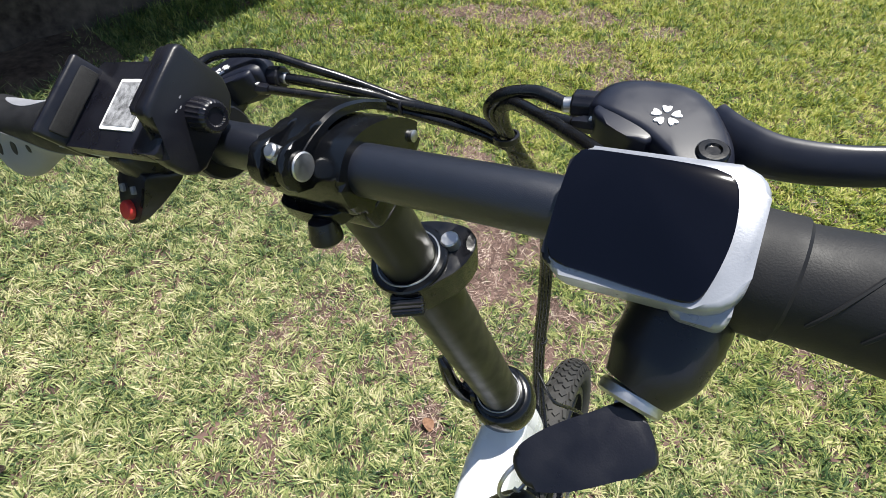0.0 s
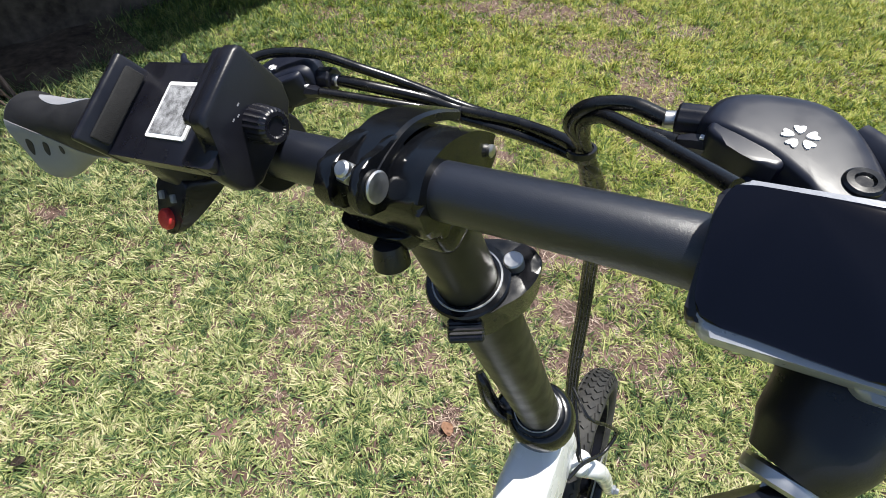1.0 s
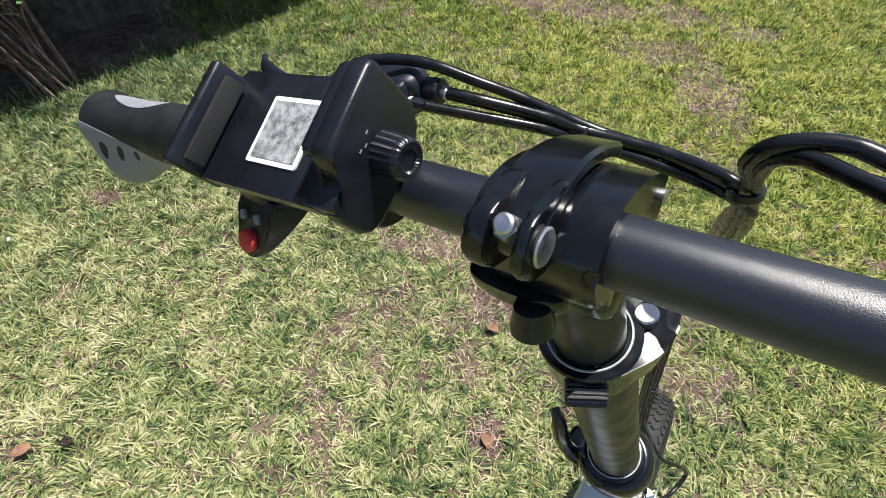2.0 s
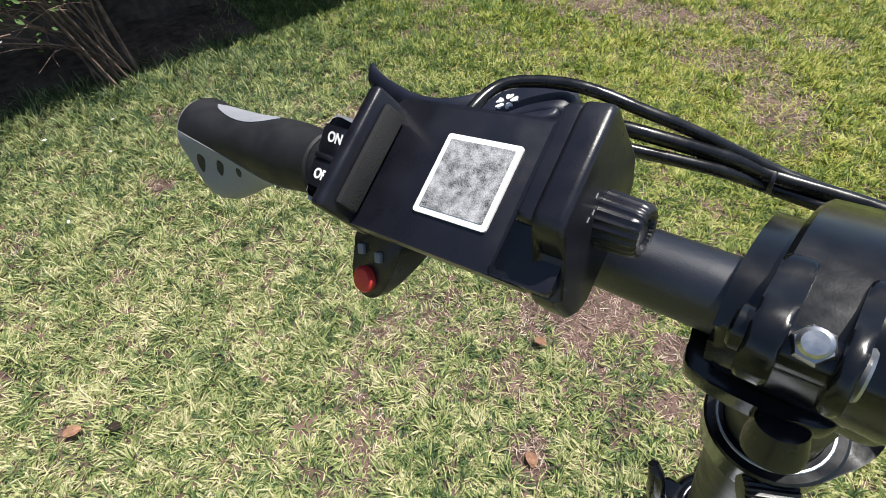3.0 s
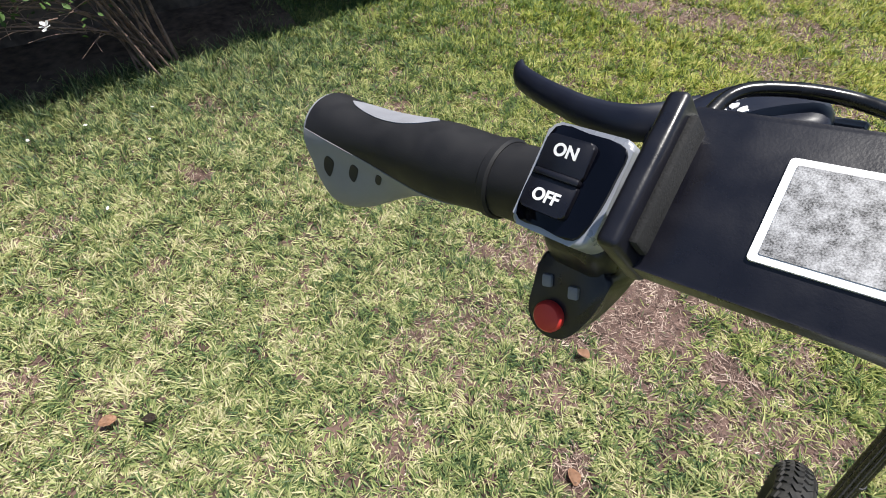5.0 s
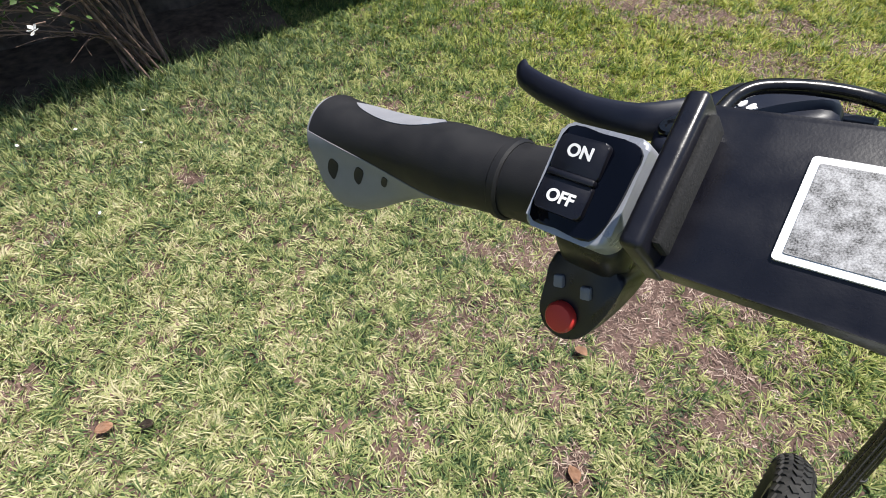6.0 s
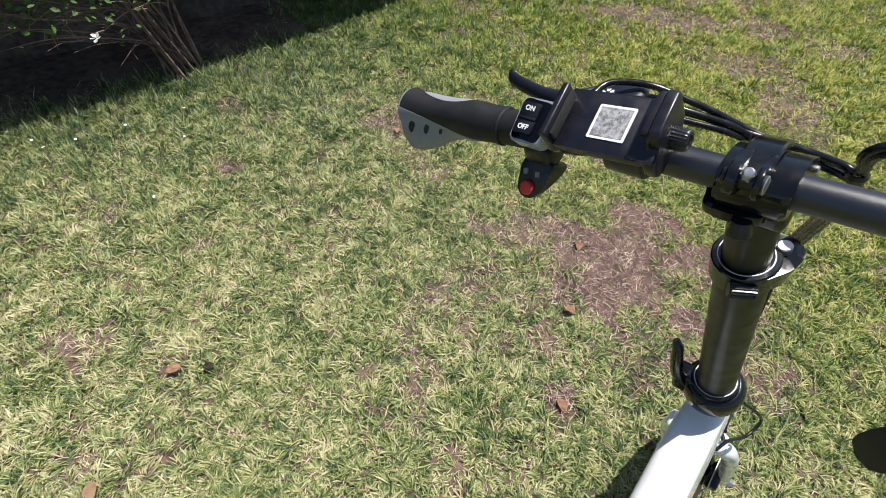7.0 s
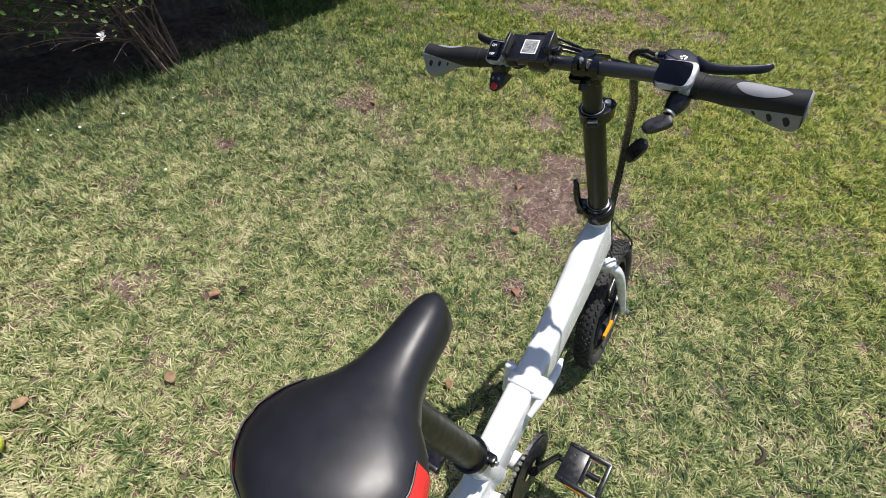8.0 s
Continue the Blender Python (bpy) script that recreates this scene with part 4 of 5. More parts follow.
def phone_holder():
    m = tilted(-0.082, -0.0868, 1.076, 31) @ pose(0, 0, 0, 0, 0, 4)
    b = part("phone_holder", joined(slab(rounded(-0.038, 0.0302, -0.0225, 0.0235, 0.002), -0.007, -0.0006, m, 0.001),
                                    pipe((-0.089, BAR_Y, BAR_Z), (-0.06, BAR_Y, BAR_Z), 0.0185, 0.0112),
                                    box((0.028, 0.03, 0.014), m @ pose(0.0, 0.002, -0.013), 0.004)), M_PLASTIC, bike, "black plastic phone holder with an empty clamp")
    jaw = part("jaw", box((0.0056, 0.042, 0.023), m @ pose(-0.0358, -0.002, 0.001, 0, -8, 0), 0.0016, 3), M_PLASTIC, b, "black clamp jaw with a lip")
    part("pad", box((0.0026, 0.035, 0.008), m @ pose(-0.0325, -0.002, 0.0045, 0, -8, 0), 0.001), M_FOAM, jaw, "black foam pad")
    across = m @ Matrix(((0, 0, 1, 0), (1, 0, 0, 0), (0, 1, 0, 0), (0, 0, 0, 1)))       # outlines (y, z) of the plate, raised along its x
    jaw = part("jaw", slab([(0.0235, -0.012), (0.0235, 0.0095), (0.0225, 0.0115), (0.02, 0.0125), (-0.007, 0.0125), (-0.0095, 0.0115), (-0.011, 0.0095), (-0.013, 0.001), (-0.0225, -0.0035), (-0.0235, -0.006), (-0.0235, -0.015), (-0.021, -0.0195), (-0.016, -0.0225), (0.012, -0.0225), (0.019, -0.019)], 0.0302, 0.0388, across, 0.0018, 3),
               M_PLASTIC, b, "black screw-driven clamp jaw")
    part("lip", slab(rounded(-0.0095, 0.0225, 0.0065, 0.0115, 0.002), 0.0262, 0.0312, across, 0.0012, 2), M_PLASTIC, jaw)
    part("pad", box((0.003, 0.028, 0.006), m @ pose(0.0295, 0.0065, 0.0035), 0.001), M_FOAM, jaw, "black foam pad")
    part("slide", slab(rounded(0.0192, 0.0372, -0.0222, 0.0232, 0.002), -0.006, 0.0003, m, 0.0005), M_PLASTIC, b, "sliding half of the plate")
    for yy, zz in ((0.004, 0.002), (0.003, -0.002), (0.0005, 0.0), (-0.001, -0.0045), (-0.002, 0.001)):
        part("mark", box((0.0004, 0.0014, 0.0005), m @ pose(0.0388, yy, zz), 0), M_GRIPGREY, jaw)
    part("knob", lathe([(0, 0.0064), (0.001, 0.0074), (0.0115, 0.0068), (0.0135, 0.0064), (0.0142, 0.0055), (0.0142, 0.004), (0.0134, 0.0034)], m @ Vector((0.0355, 0.003, -0.009)), (1, 0, 0), 88, 22, 0.0004), M_PLASTIC, jaw, "ribbed black tightening knob")
    part("sticker", slab(rounded(-0.013, 0.013, -0.013, 0.013, 0.001), -0.0005, 0.0002, m @ pose(0.001, 0.0006, 0), 0), M_PRINT, b, "white square sticker on the plate")
    part("sticker_field", slab(rounded(-0.0112, 0.0112, -0.0112, 0.0112, 0.0004), -0.0002, 0.0004, m @ pose(0.001, 0.0006, 0), 0), M_PRINTGREY, b, "plain grey printed square")


phone_holder()


def cables():
    def cable(pts, r=0.0024, label="thin black cable", name="cable"):
        return part(name, tube(pts, r * 1.08, 10, 6), M_CABLE, bike, label)
    knot = (0.046, 0.030, 1.012)

    def drop(dx, dy, low=0.45, out=0.0):
        """The way down from the knot, well ahead of the stem, to the foot of the steering tube."""
        rows = [(0.041, 0.062, 0.970), (0.028, 0.118, 0.905), (0.011, 0.165, 0.835), (0.0, 0.188, 0.765), (-0.003, 0.182, 0.700), (-0.006, 0.171, 0.638), (-0.007, 0.162, 0.575), (0.0, 0.140, 0.510)]
        return [(x + dx, y + dy, z) for x, y, z in rows if z > low] + [(out + dx, 0.112, low)]
    cable([(-0.087, 0.009, 1.046), (-0.070, 0.014, 1.042), (-0.045, 0.028, 1.031), (-0.027, 0.038, 1.021), (0.010, 0.040, 1.016), knot] + drop(-0.004, 0.001), 0.0031, "black brake cable")
    cable([(-0.094, -0.001, 1.043), (-0.070, 0.010, 1.036), (-0.045, 0.024, 1.027), (-0.027, 0.037, 1.016), (0.012, 0.036, 1.011), (0.044, 0.034, 1.004)] + drop(0.001, 0.005, 0.5), 0.0026)
    cable([(-0.138, -0.045, 1.040), (-0.133, -0.029, 1.057), (-0.130, -0.009, 1.063), (-0.117, 0.002, 1.063), (-0.097, 0.009, 1.060), (-0.075, 0.016, 1.051), (-0.055, 0.026, 1.040), (-0.025, 0.040, 1.022), (0.015, 0.043, 1.012), (0.048, 0.036, 1.000)] + drop(0.004, 0.003, 0.52, 0.02), 0.0025)
    cable([(0.087, 0.009, 1.046), (0.072, 0.012, 1.049), (0.055, 0.012, 1.046), (0.046, 0.014, 1.036), (0.047, 0.026, 1.018)] + drop(-0.001, -0.004), 0.0031, "black brake cable")
    cable([(0.118, -0.035, 1.050), (0.100, -0.018, 1.047), (0.080, -0.002, 1.045), (0.062, 0.009, 1.044), (0.050, 0.016, 1.034), (0.049, 0.030, 1.012)] + drop(0.006, -0.001, 0.5, 0.02), 0.0029)
    cable([(0.094, -0.001, 1.043), (0.075, 0.004, 1.043), (0.058, 0.012, 1.042), (0.050, 0.022, 1.026)] + drop(0.003, -0.005, 0.55, 0.01), 0.0026)
    cable([(0.0, 0.150, 0.600), (0.027, 0.130, 0.583), (0.046, 0.146, 0.553), (0.055, 0.162, 0.515), (0.047, 0.135, 0.503), (0.033, 0.100, 0.5245), (0.026, 0.070, 0.535)], 0.0022)
    for p, r in (((-0.027, 0.038, 1.019), 0.0055), (knot, 0.0075), ((-0.003, 0.172, 0.640), 0.0075)):
        q = Vector(p)
        part("cable_tie", pipe(q - Vector((0.001, 0.000, 0.000)) if r < 0.006 else q - Vector((0.000, 0.000, 0.002)), q + (Vector((0.001, 0.000, 0.000)) if r < 0.006 else Vector((0.000, 0.000, 0.002))), r, r - 0.0015, 16, 0.0004), M_PLASTIC, bike)


cables()


def section(bm, c, along, w, h, r=0.012):
    """A ring of a rounded box section round c, h high and w wide, square to along."""
    d = Vector(along).normalized()
    up = Vector((1, 0, 0)).cross(d).normalized()
    if up.z < 0:
        up = -up
    return [bm.verts.new(Vector(c) + Vector((1, 0, 0)) * x + up * y) for x, y in rounded(-w / 2, w / 2, -h / 2, h / 2, r)]


def loft(rows, r=0.012):
    """A body through rounded box sections: (y, z, width, height) rows on the bicycle's middle plane."""
    bm = bmesh.new()
    rings = []
    for i, (y, z, w, h) in enumerate(rows):
        a, b = rows[max(i - 1, 0)], rows[min(i + 1, len(rows) - 1)]
        rings.append(section(bm, (0, y, z), (0, b[0] - a[0], b[1] - a[1]), w, h, min(r, w * 0.45, h * 0.45)))
    n = len(rings[0])
    for p, q in zip(rings, rings[1:]):
        for j in range(n):
            bm.faces.new((p[j], p[(j + 1) % n], q[(j + 1) % n], q[j]))
    bm.faces.new(rings[0][::-1])
    bm.faces.new(rings[-1])
    return bm


def frame_body():
    f = part("frame", joined(loft([(0.085, 0.592, 0.047, 0.112), (0.03, 0.57, 0.053, 0.118), (-0.03, 0.536, 0.056, 0.1), (-0.1, 0.502, 0.056, 0.087), (-0.2, 0.457, 0.056, 0.082), (-0.272, 0.429, 0.058, 0.082)]),
                             lathe([(0, 0.023), (0.003, 0.026), (0.115, 0.026), (0.12, 0.024)], stem_at(0.545), STEM_DIR, 36)), M_WHITE, bike, "white gloss folding frame beam")
    part("rear_beam", joined(loft([(-0.275, 0.428, 0.058, 0.082), (-0.36, 0.394, 0.058, 0.086), (-0.45, 0.356, 0.056, 0.09), (-0.53, 0.32, 0.045, 0.08)]),
                             rod((0, -0.432, 0.32), (0, -0.479, 0.472), 0.033, 32)), M_WHITE, f)
    hinge = part("frame_hinge", joined(box((0.066, 0.026, 0.088), pose(0, -0.274, 0.428, 22, 0, 0), 0.006, 3),
                                       box((0.03, 0.05, 0.03), pose(0.034, -0.277, 0.452, 22, 0, 8), 0.007, 3),
                                       tube([(0.038, -0.33, 0.425), (0.047, -0.29, 0.45), (0.05, -0.235, 0.468), (0.047, -0.205, 0.478)], [0.006, 0.009, 0.0085, 0.005], 14)), M_WHITE, f, "white frame hinge with its latch lever")
    part("hinge_pin", lathe([(0, 0.010), (0.002, 0.0125), (0.07, 0.0125), (0.074, 0.009)], (-0.04, -0.288, 0.402), (0, 0.3, 0.95), 24), M_WHITE, hinge)
    part("hinge_bolt", rod((0.05, -0.275, 0.452), (0.054, -0.275, 0.452), 0.006), M_STEEL, hinge)
    for y, z in ((-0.083, 0.5515), (-0.091, 0.548), (-0.148, 0.5235)):
        part("screw", lathe([(0, 0.003), (0.0012, 0.0026), (0.0014, 0.001)], (-0.006, y, z), (0, -0.42, 0.9), 12), M_PLASTIC, f)
    return f


frame_body()


def wheel(y, z, name="wheel"):
    w = part(name, joined(pipe((-0.017, y, z), (0.017, y, z), 0.153, 0.138, 56, 0.003)), M_PLASTIC, bike, "black cast wheel")
    bm = bmesh.new()
    n, k = 72, 18
    rings = [[bm.verts.new((0.0255 * math.sin(2 * math.pi * j / k), y + (0.1735 + 0.0255 * math.cos(2 * math.pi * j / k)) * math.cos(2 * math.pi * i / n),
                            z + (0.1735 + 0.0255 * math.cos(2 * math.pi * j / k)) * math.sin(2 * math.pi * i / n))) for j in range(k)] for i in range(n)]
    for i in range(n):
        for j in range(k):
            bm.faces.new((rings[i][j], rings[i][(j + 1) % k], rings[(i + 1) % n][(j + 1) % k], rings[(i + 1) % n][j]))
    t = part("tyre", bm, M_TYRE, w, "dusty black knobbly tyre")
    bm = bmesh.new()
    for i in range(64):
        a = 2 * math.pi * i / 64
        for c, tw, ln in ((-0.9, 25, 0.012), (-0.38, -30, 0.013), (0.12, 30, 0.013), (0.55, -30, 0.012), (1.02, -25, 0.012)):
            aa = a + (0.03 if c in (-0.38, 0.55) else 0)
            m = pose(0, y, z) @ Matrix.Rotation(aa, 4, "X") @ Matrix.Translation((0, 0.1735, 0)) @ Matrix.Rotation(c, 4, "Z") @ Matrix.Translation((0, 0.0255, 0)) @ pose(0, 0, 0, 0, tw, 0)
            bmesh.ops.create_cube(bm, size=1, matrix=m @ Matrix.Diagonal((ln * 0.55, 0.005, ln, 1)))
    part("tread", bm, M_TYRE, t, "knobbly tread blocks")
    hub = part("hub", joined(rod((-0.03, y, z), (0.03, y, z), 0.03, 32, 0.004), rod((-0.05, y, z), (0.05, y, z), 0.009)), M_CLAMP, w, "black hub")
    for i in range(5):
        a = 2 * math.pi * i / 5 + 0.3
        d = Vector((0, math.cos(a), math.sin(a)))
        part("spoke", tube([Vector((0, y, z)) + d * 0.025, Vector((0, y, z)) + d * 0.085, Vector((0, y, z)) + d * 0.143], [0.014, 0.009, 0.012], 12, 4), M_PLASTIC, w)
    return w


WHEEL_Z = 0.2005
FRONT_Y = 0.222
TURNED = pose(-0.008, 0.13, 0, 0, 0, 3.8) @ pose(0, -0.13, 0)      # the steering stands a little to the left
front_wheel = wheel(FRONT_Y, WHEEL_Z)
part("reflector", box((0.009, 0.075, 0.016), pose(0.042, 0.128, 0.205, -8, 0, 0), 0.002), M_AMBER, front_wheel, "amber spoke reflector")
front_wheel.matrix_local = TURNED
rear_wheel = wheel(-0.72, WHEEL_Z)


def fork():
    f = part("fork", joined(rod(stem_at(0.47), stem_at(0.56), 0.02, 28), box((0.09, 0.035, 0.03), Matrix.Translation(stem_at(0.46)) @ pose(0, 0, 0, 17, 0, 0), 0.01, 3)), M_WHITE, bike, "white fork")
    f.matrix_local = TURNED
    for sx in (-1, 1):
        leg = part("fork_leg", tube([(sx * 0.026, 0.126, 0.45), (sx * 0.042, 0.138, 0.432), (sx * 0.05, 0.16, 0.38), (sx * 0.053, 0.192, 0.29), (sx * 0.055, FRONT_Y - 0.002, WHEEL_Z)], [0.014, 0.0135, 0.013, 0.012, 0.01], 20), M_WHITE, f)
        part("axle_nut", lathe([(0, 0.009), (0.006, 0.009), (0.007, 0.006), (0.012, 0.005)], (sx * 0.062, FRONT_Y, WHEEL_Z), (sx, 0, 0), 6), M_STEEL, leg)
    part("brake_caliper", box((0.022, 0.05, 0.03), pose(0.04, 0.2, 0.235, 20, 0, 0), 0.006, 3), M_CLAMP, f, "black brake caliper")
    part("brake_disc", pipe((0.036, FRONT_Y, WHEEL_Z), (0.038, FRONT_Y, WHEEL_Z), 0.07, 0.05, 40, 0.0003), M_STEEL, front_wheel)


fork()


def drive():
    by, bz = -0.362, 0.258
    ring = part("chainring", joined(pipe((0.048, by, bz), (0.051, by, bz), 0.083, 0.06, 56, 0.0005), lathe([(0, 0.03), (0.004, 0.026)], (0.046, by, bz), (1, 0, 0), 32)), M_CLAMP, bike, "black chainring with guard disc")
    for i in range(5):
        a = 2 * math.pi * i / 5
        part("arm", tube([(0.049, by, bz), (0.049, by + 0.07 * math.cos(a), bz + 0.07 * math.sin(a))], 0.006, 8, 3, 0.5), M_CLAMP, ring)
    part("guard", pipe((0.053, by, bz), (0.055, by, bz), 0.081, 0.03, 48, 0.0006), M_PLASTIC, ring, "black chain guard disc")
    bm = bmesh.new()
    n = 44
    loop = []
    for i in range(n):
        a = math.pi * 0.5 - math.pi * i / (n - 1)
        loop.append(Vector((0.0495, by + 0.086 * math.cos(a), bz + 0.086 * math.sin(a))))
    back = [Vector((0.0495, by - 0.0125 * i, bz - 0.086 + (0.058 * i / 28))) for i in range(1, 28)]
    top = [Vector((0.0495, by - 0.0125 * i, bz + 0.086 - (0.058 * i / 28))) for i in range(27, 0, -1)]
    pts = loop + back + top
    for i, p in enumerate(pts):
        q = pts[(i + 1) % len(pts)]
        d = q - p
        m = Matrix.Translation((p + q) / 2) @ d.to_track_quat("Y", "X").to_matrix().to_4x4()
        bmesh.ops.create_cube(bm, size=1, matrix=m @ Matrix.Diagonal((0.006 if i % 2 else 0.004, 0.0075, 0.0075, 1)))
    tagged(part("chain", bm, M_CHAIN, bike), "greased steel chain of many links", kind="stuff")
    part("bottom_bracket", rod((-0.04, by, bz), (0.044, by, bz), 0.021, 28), M_WHITE, bike)
    for sx, a in ((1, radians(-42)), (-1, radians(138))):
        d = Vector((0, math.cos(a), math.sin(a)))
        o = Vector((sx * 0.062, by, bz))
        e = o + d * 0.13 + Vector((sx * 0.012, 0, 0))
        crank = part("crank", tube([o, o + d * 0.08 + Vector((sx * 0.006, 0, 0)), e], [0.014, 0.011, 0.012], 14, 4, 0.7), M_CLAMP, bike, "black crank arm")
        pc = e + Vector((sx * 0.066, 0, 0))
        pedal_m = Matrix.Translation(pc) @ pose(0, 0, 0, 12, 0, 0)
        pedal = part("pedal", joined(box((0.104, 0.011, 0.022), pedal_m @ pose(0, 0.042, 0), 0.003), box((0.104, 0.011, 0.022), pedal_m @ pose(0, -0.042, 0), 0.003),
                                     box((0.011, 0.09, 0.022), pedal_m @ pose(sx * 0.049, 0, 0), 0.003), box((0.052, 0.08, 0.019), pedal_m @ pose(-sx * 0.025, 0, 0), 0.003),
                                     rod(e, pc + Vector((sx * 0.04, 0, 0)), 0.007)), M_PLASTIC, bike, "black plastic platform pedal")
        part("foot_grip", box((0.006, 0.06, 0.022), pedal_m @ pose(sx * 0.006, 0, 0), 0.001), M_PLASTIC, pedal)
        for yy in ((-0.0485, 0.0485) if sx < 0 else (-0.0485,)):
            part("reflector", box((0.05, 0.003, 0.012), pedal_m @ pose(0, yy, 0), 0.0008), M_AMBER, pedal, "amber pedal reflector")
    rear = part("rear_fork", tube([(0.03, -0.46, 0.31), (0.05, -0.56, 0.27), (0.055, -0.72, 0.21)], [0.014, 0.012, 0.011], 16), M_WHITE, bike, "white rear stay")
    part("stay", tube([(-0.03, -0.46, 0.31), (-0.05, -0.56, 0.27), (-0.055, -0.72, 0.21)], [0.014, 0.012, 0.011], 16), M_WHITE, rear)
    part("kickstand", tube([(-0.05, -0.45, 0.25), (-0.09, -0.44, 0.13), (-0.125, -0.43, -0.02)], [0.009, 0.008, 0.008], 14), M_CLAMP, bike, "black side stand")
    part("mudguard", joined(tube([(0, -0.52, 0.33), (0, -0.58, 0.40), (0, -0.68, 0.44), (0, -0.80, 0.43), (0, -0.90, 0.36)], 0.028, 12, 6, 0.3)), M_PLASTIC, bike)


drive()


def seat():
    d = Vector((0, -0.325, 0.95)).normalized()
    o = Vector((0, -0.476, 0.462))
    p = part("seatpost", joined(rod(o, o + d * 0.455, 0.0272, 36)), M_STEM, bike, "thick satin black seatpost")
    part("post_collar", joined(pipe(o + d * 0.004, o + d * 0.03, 0.0345, 0.027, 36), box((0.03, 0.02, 0.02), Matrix.Translation(o + d * 0.015 + Vector((0.03, 0.012, 0))), 0.004)), M_CLAMP, p, "black seatpost clamp")
    part("bolt", rod((0.036, -0.468, 0.472), (0.05, -0.468, 0.472), 0.0045), M_STEEL, p)
    # saddle: half-widths and top heights from nose to tail
    rows = [(-0.490, 0.004, 0.930), (-0.494, 0.014, 0.937), (-0.503, 0.023, 0.941), (-0.522, 0.029, 0.943), (-0.55, 0.032, 0.942), (-0.58, 0.036, 0.940), (-0.605, 0.044, 0.940),
            (-0.628, 0.058, 0.941), (-0.648, 0.079, 0.943), (-0.668, 0.094, 0.946), (-0.695, 0.105, 0.948), (-0.72, 0.101, 0.950), (-0.742, 0.088, 0.950), (-0.76, 0.068, 0.948), (-0.772, 0.042, 0.944), (-0.777, 0.014, 0.94)]
    cs = [(0, 0), (0.3, -0.03), (0.55, -0.12), (0.75, -0.28), (0.9, -0.52), (0.985, -0.8), (1.0, -1.05), (0.99, -1.35), (0.93, -1.5)]

    def skin(lo, hi, lift=0.0, first=0, last=None):
        bm = bmesh.new()
        rings = []
        for y, w, zt in rows[first:last]:
            dep = 0.03 + 0.012 * (w / 0.11)
            ring = [bm.verts.new((sx * (c[0] * w + lift * (c[0] > 0.6)), y - (lift if y < -0.768 else 0), zt + c[1] * dep + (0.002 if c[0] < 0.5 and w > 0.07 else 0) + lift * (c[0] < 0.6)))
                    for sx, c in [(-1, c) for c in reversed(cs[lo:hi])] + [(1, c) for c in cs[max(lo, 1):hi]]]
            rings.append(ring)
        for a, b in zip(rings, rings[1:]):
            for j in range(len(a) - 1):
                bm.faces.new((a[j], a[j + 1], b[j + 1], b[j]))
        bm.faces.new(rings[0])
        bm.faces.new(rings[-1][::-1])
        for a, b in zip(rings, rings[1:]):
            bm.faces.new((a[0], b[0], b[-1], a[-1]))
        return bm
    turn = pose(0.049, -0.673, 0.976, 1.5, 0, 4.5) @ Matrix.Scale(0.95, 4) @ pose(0, 0.652, -0.94)
    s = part("saddle", skin(0, 9), M_VINYL, bike, "wide black vinyl saddle with red rear panels", 60)
    s.matrix_local = turn
    for sx in (-1, 1):
        bm = bmesh.new()
        rr = []
        for y, w, zt in rows[9 if sx > 0 else 8:]:
            dep = 0.03 + 0.012 * (w / 0.11)
            ring = []
            for c in cs[4:8]:
                ring.append(bm.verts.new((sx * (c[0] * w + 0.0012), y - (0.001 if y < -0.768 else 0), zt + c[1] * dep + (0.0006 if c[0] < 0.95 else 0))))
            rr.append(ring)
        for a, b in zip(rr, rr[1:]):
            for j in range(len(a) - 1):
                bm.faces.new((a[j], a[j + 1], b[j + 1], b[j]))
        part("side_panel", bm, M_REDVINYL, s, "red vinyl side panel")
        seam = [Vector((sx * (cs[4][0] * w + 0.0014), y, zt + cs[4][1] * (0.03 + 0.012 * (w / 0.11)) + 0.001)) for y, w, zt in rows[9 if sx > 0 else 8:]]
        part("seam", tube(seam, 0.0011, 6, 3), M_VINYL, s)
    part("saddle_clamp", box((0.04, 0.06, 0.035), pose(0.01, -0.655, 0.9), 0.008, 3), M_CLAMP, p)
    for sx in (-1, 1):
        part("rail", tube([(sx * 0.012, -0.53, 0.908), (sx * 0.02, -0.6, 0.888), (sx * 0.024, -0.69, 0.886), (sx * 0.035, -0.76, 0.912)], 0.0035, 10, 5), M_STEEL, s)


seat()

# ---------------------------------------------------------------- things on the lawn


def fallen_leaf(x, y, size, turn, mat=M_LEAFDRY, label="dry brown fallen leaf lying on the grass"):
    bm = bmesh.new()
    rings = []
    for i in range(9):
        t = i / 8
        w = size * 0.36 * math.sin(math.pi * min(1, t * 0.93 + 0.06)) ** 0.75
        z = 0.006 * math.sin(math.pi * t) + 0.003 * math.sin(5 * t + turn)
        rings.append([bm.verts.new((w * k, size * (t - 0.5), z + abs(k) * 0.35 * w)) for k in (-1, -0.5, 0, 0.5, 1)])
    for a, b in zip(rings, rings[1:]):
        for j in range(4):
            bm.faces.new((a[j], a[j + 1], b[j + 1], b[j]))
    bmesh.ops.solidify(bm, geom=bm.faces[:], thickness=0.0006)
    ob = part("fallen_leaf", bm, mat)
    ob.matrix_world = pose(x, y, float(height(np.array([x]), np.array([y]))[0]) + 0.019 - 0.015 * float(bareness(np.array([x]), np.array([y]))[0]), 8 * math.sin(turn), 8 * math.cos(turn), turn * 57)
    return tagged(ob, label, "leaf", "fallen leaves")


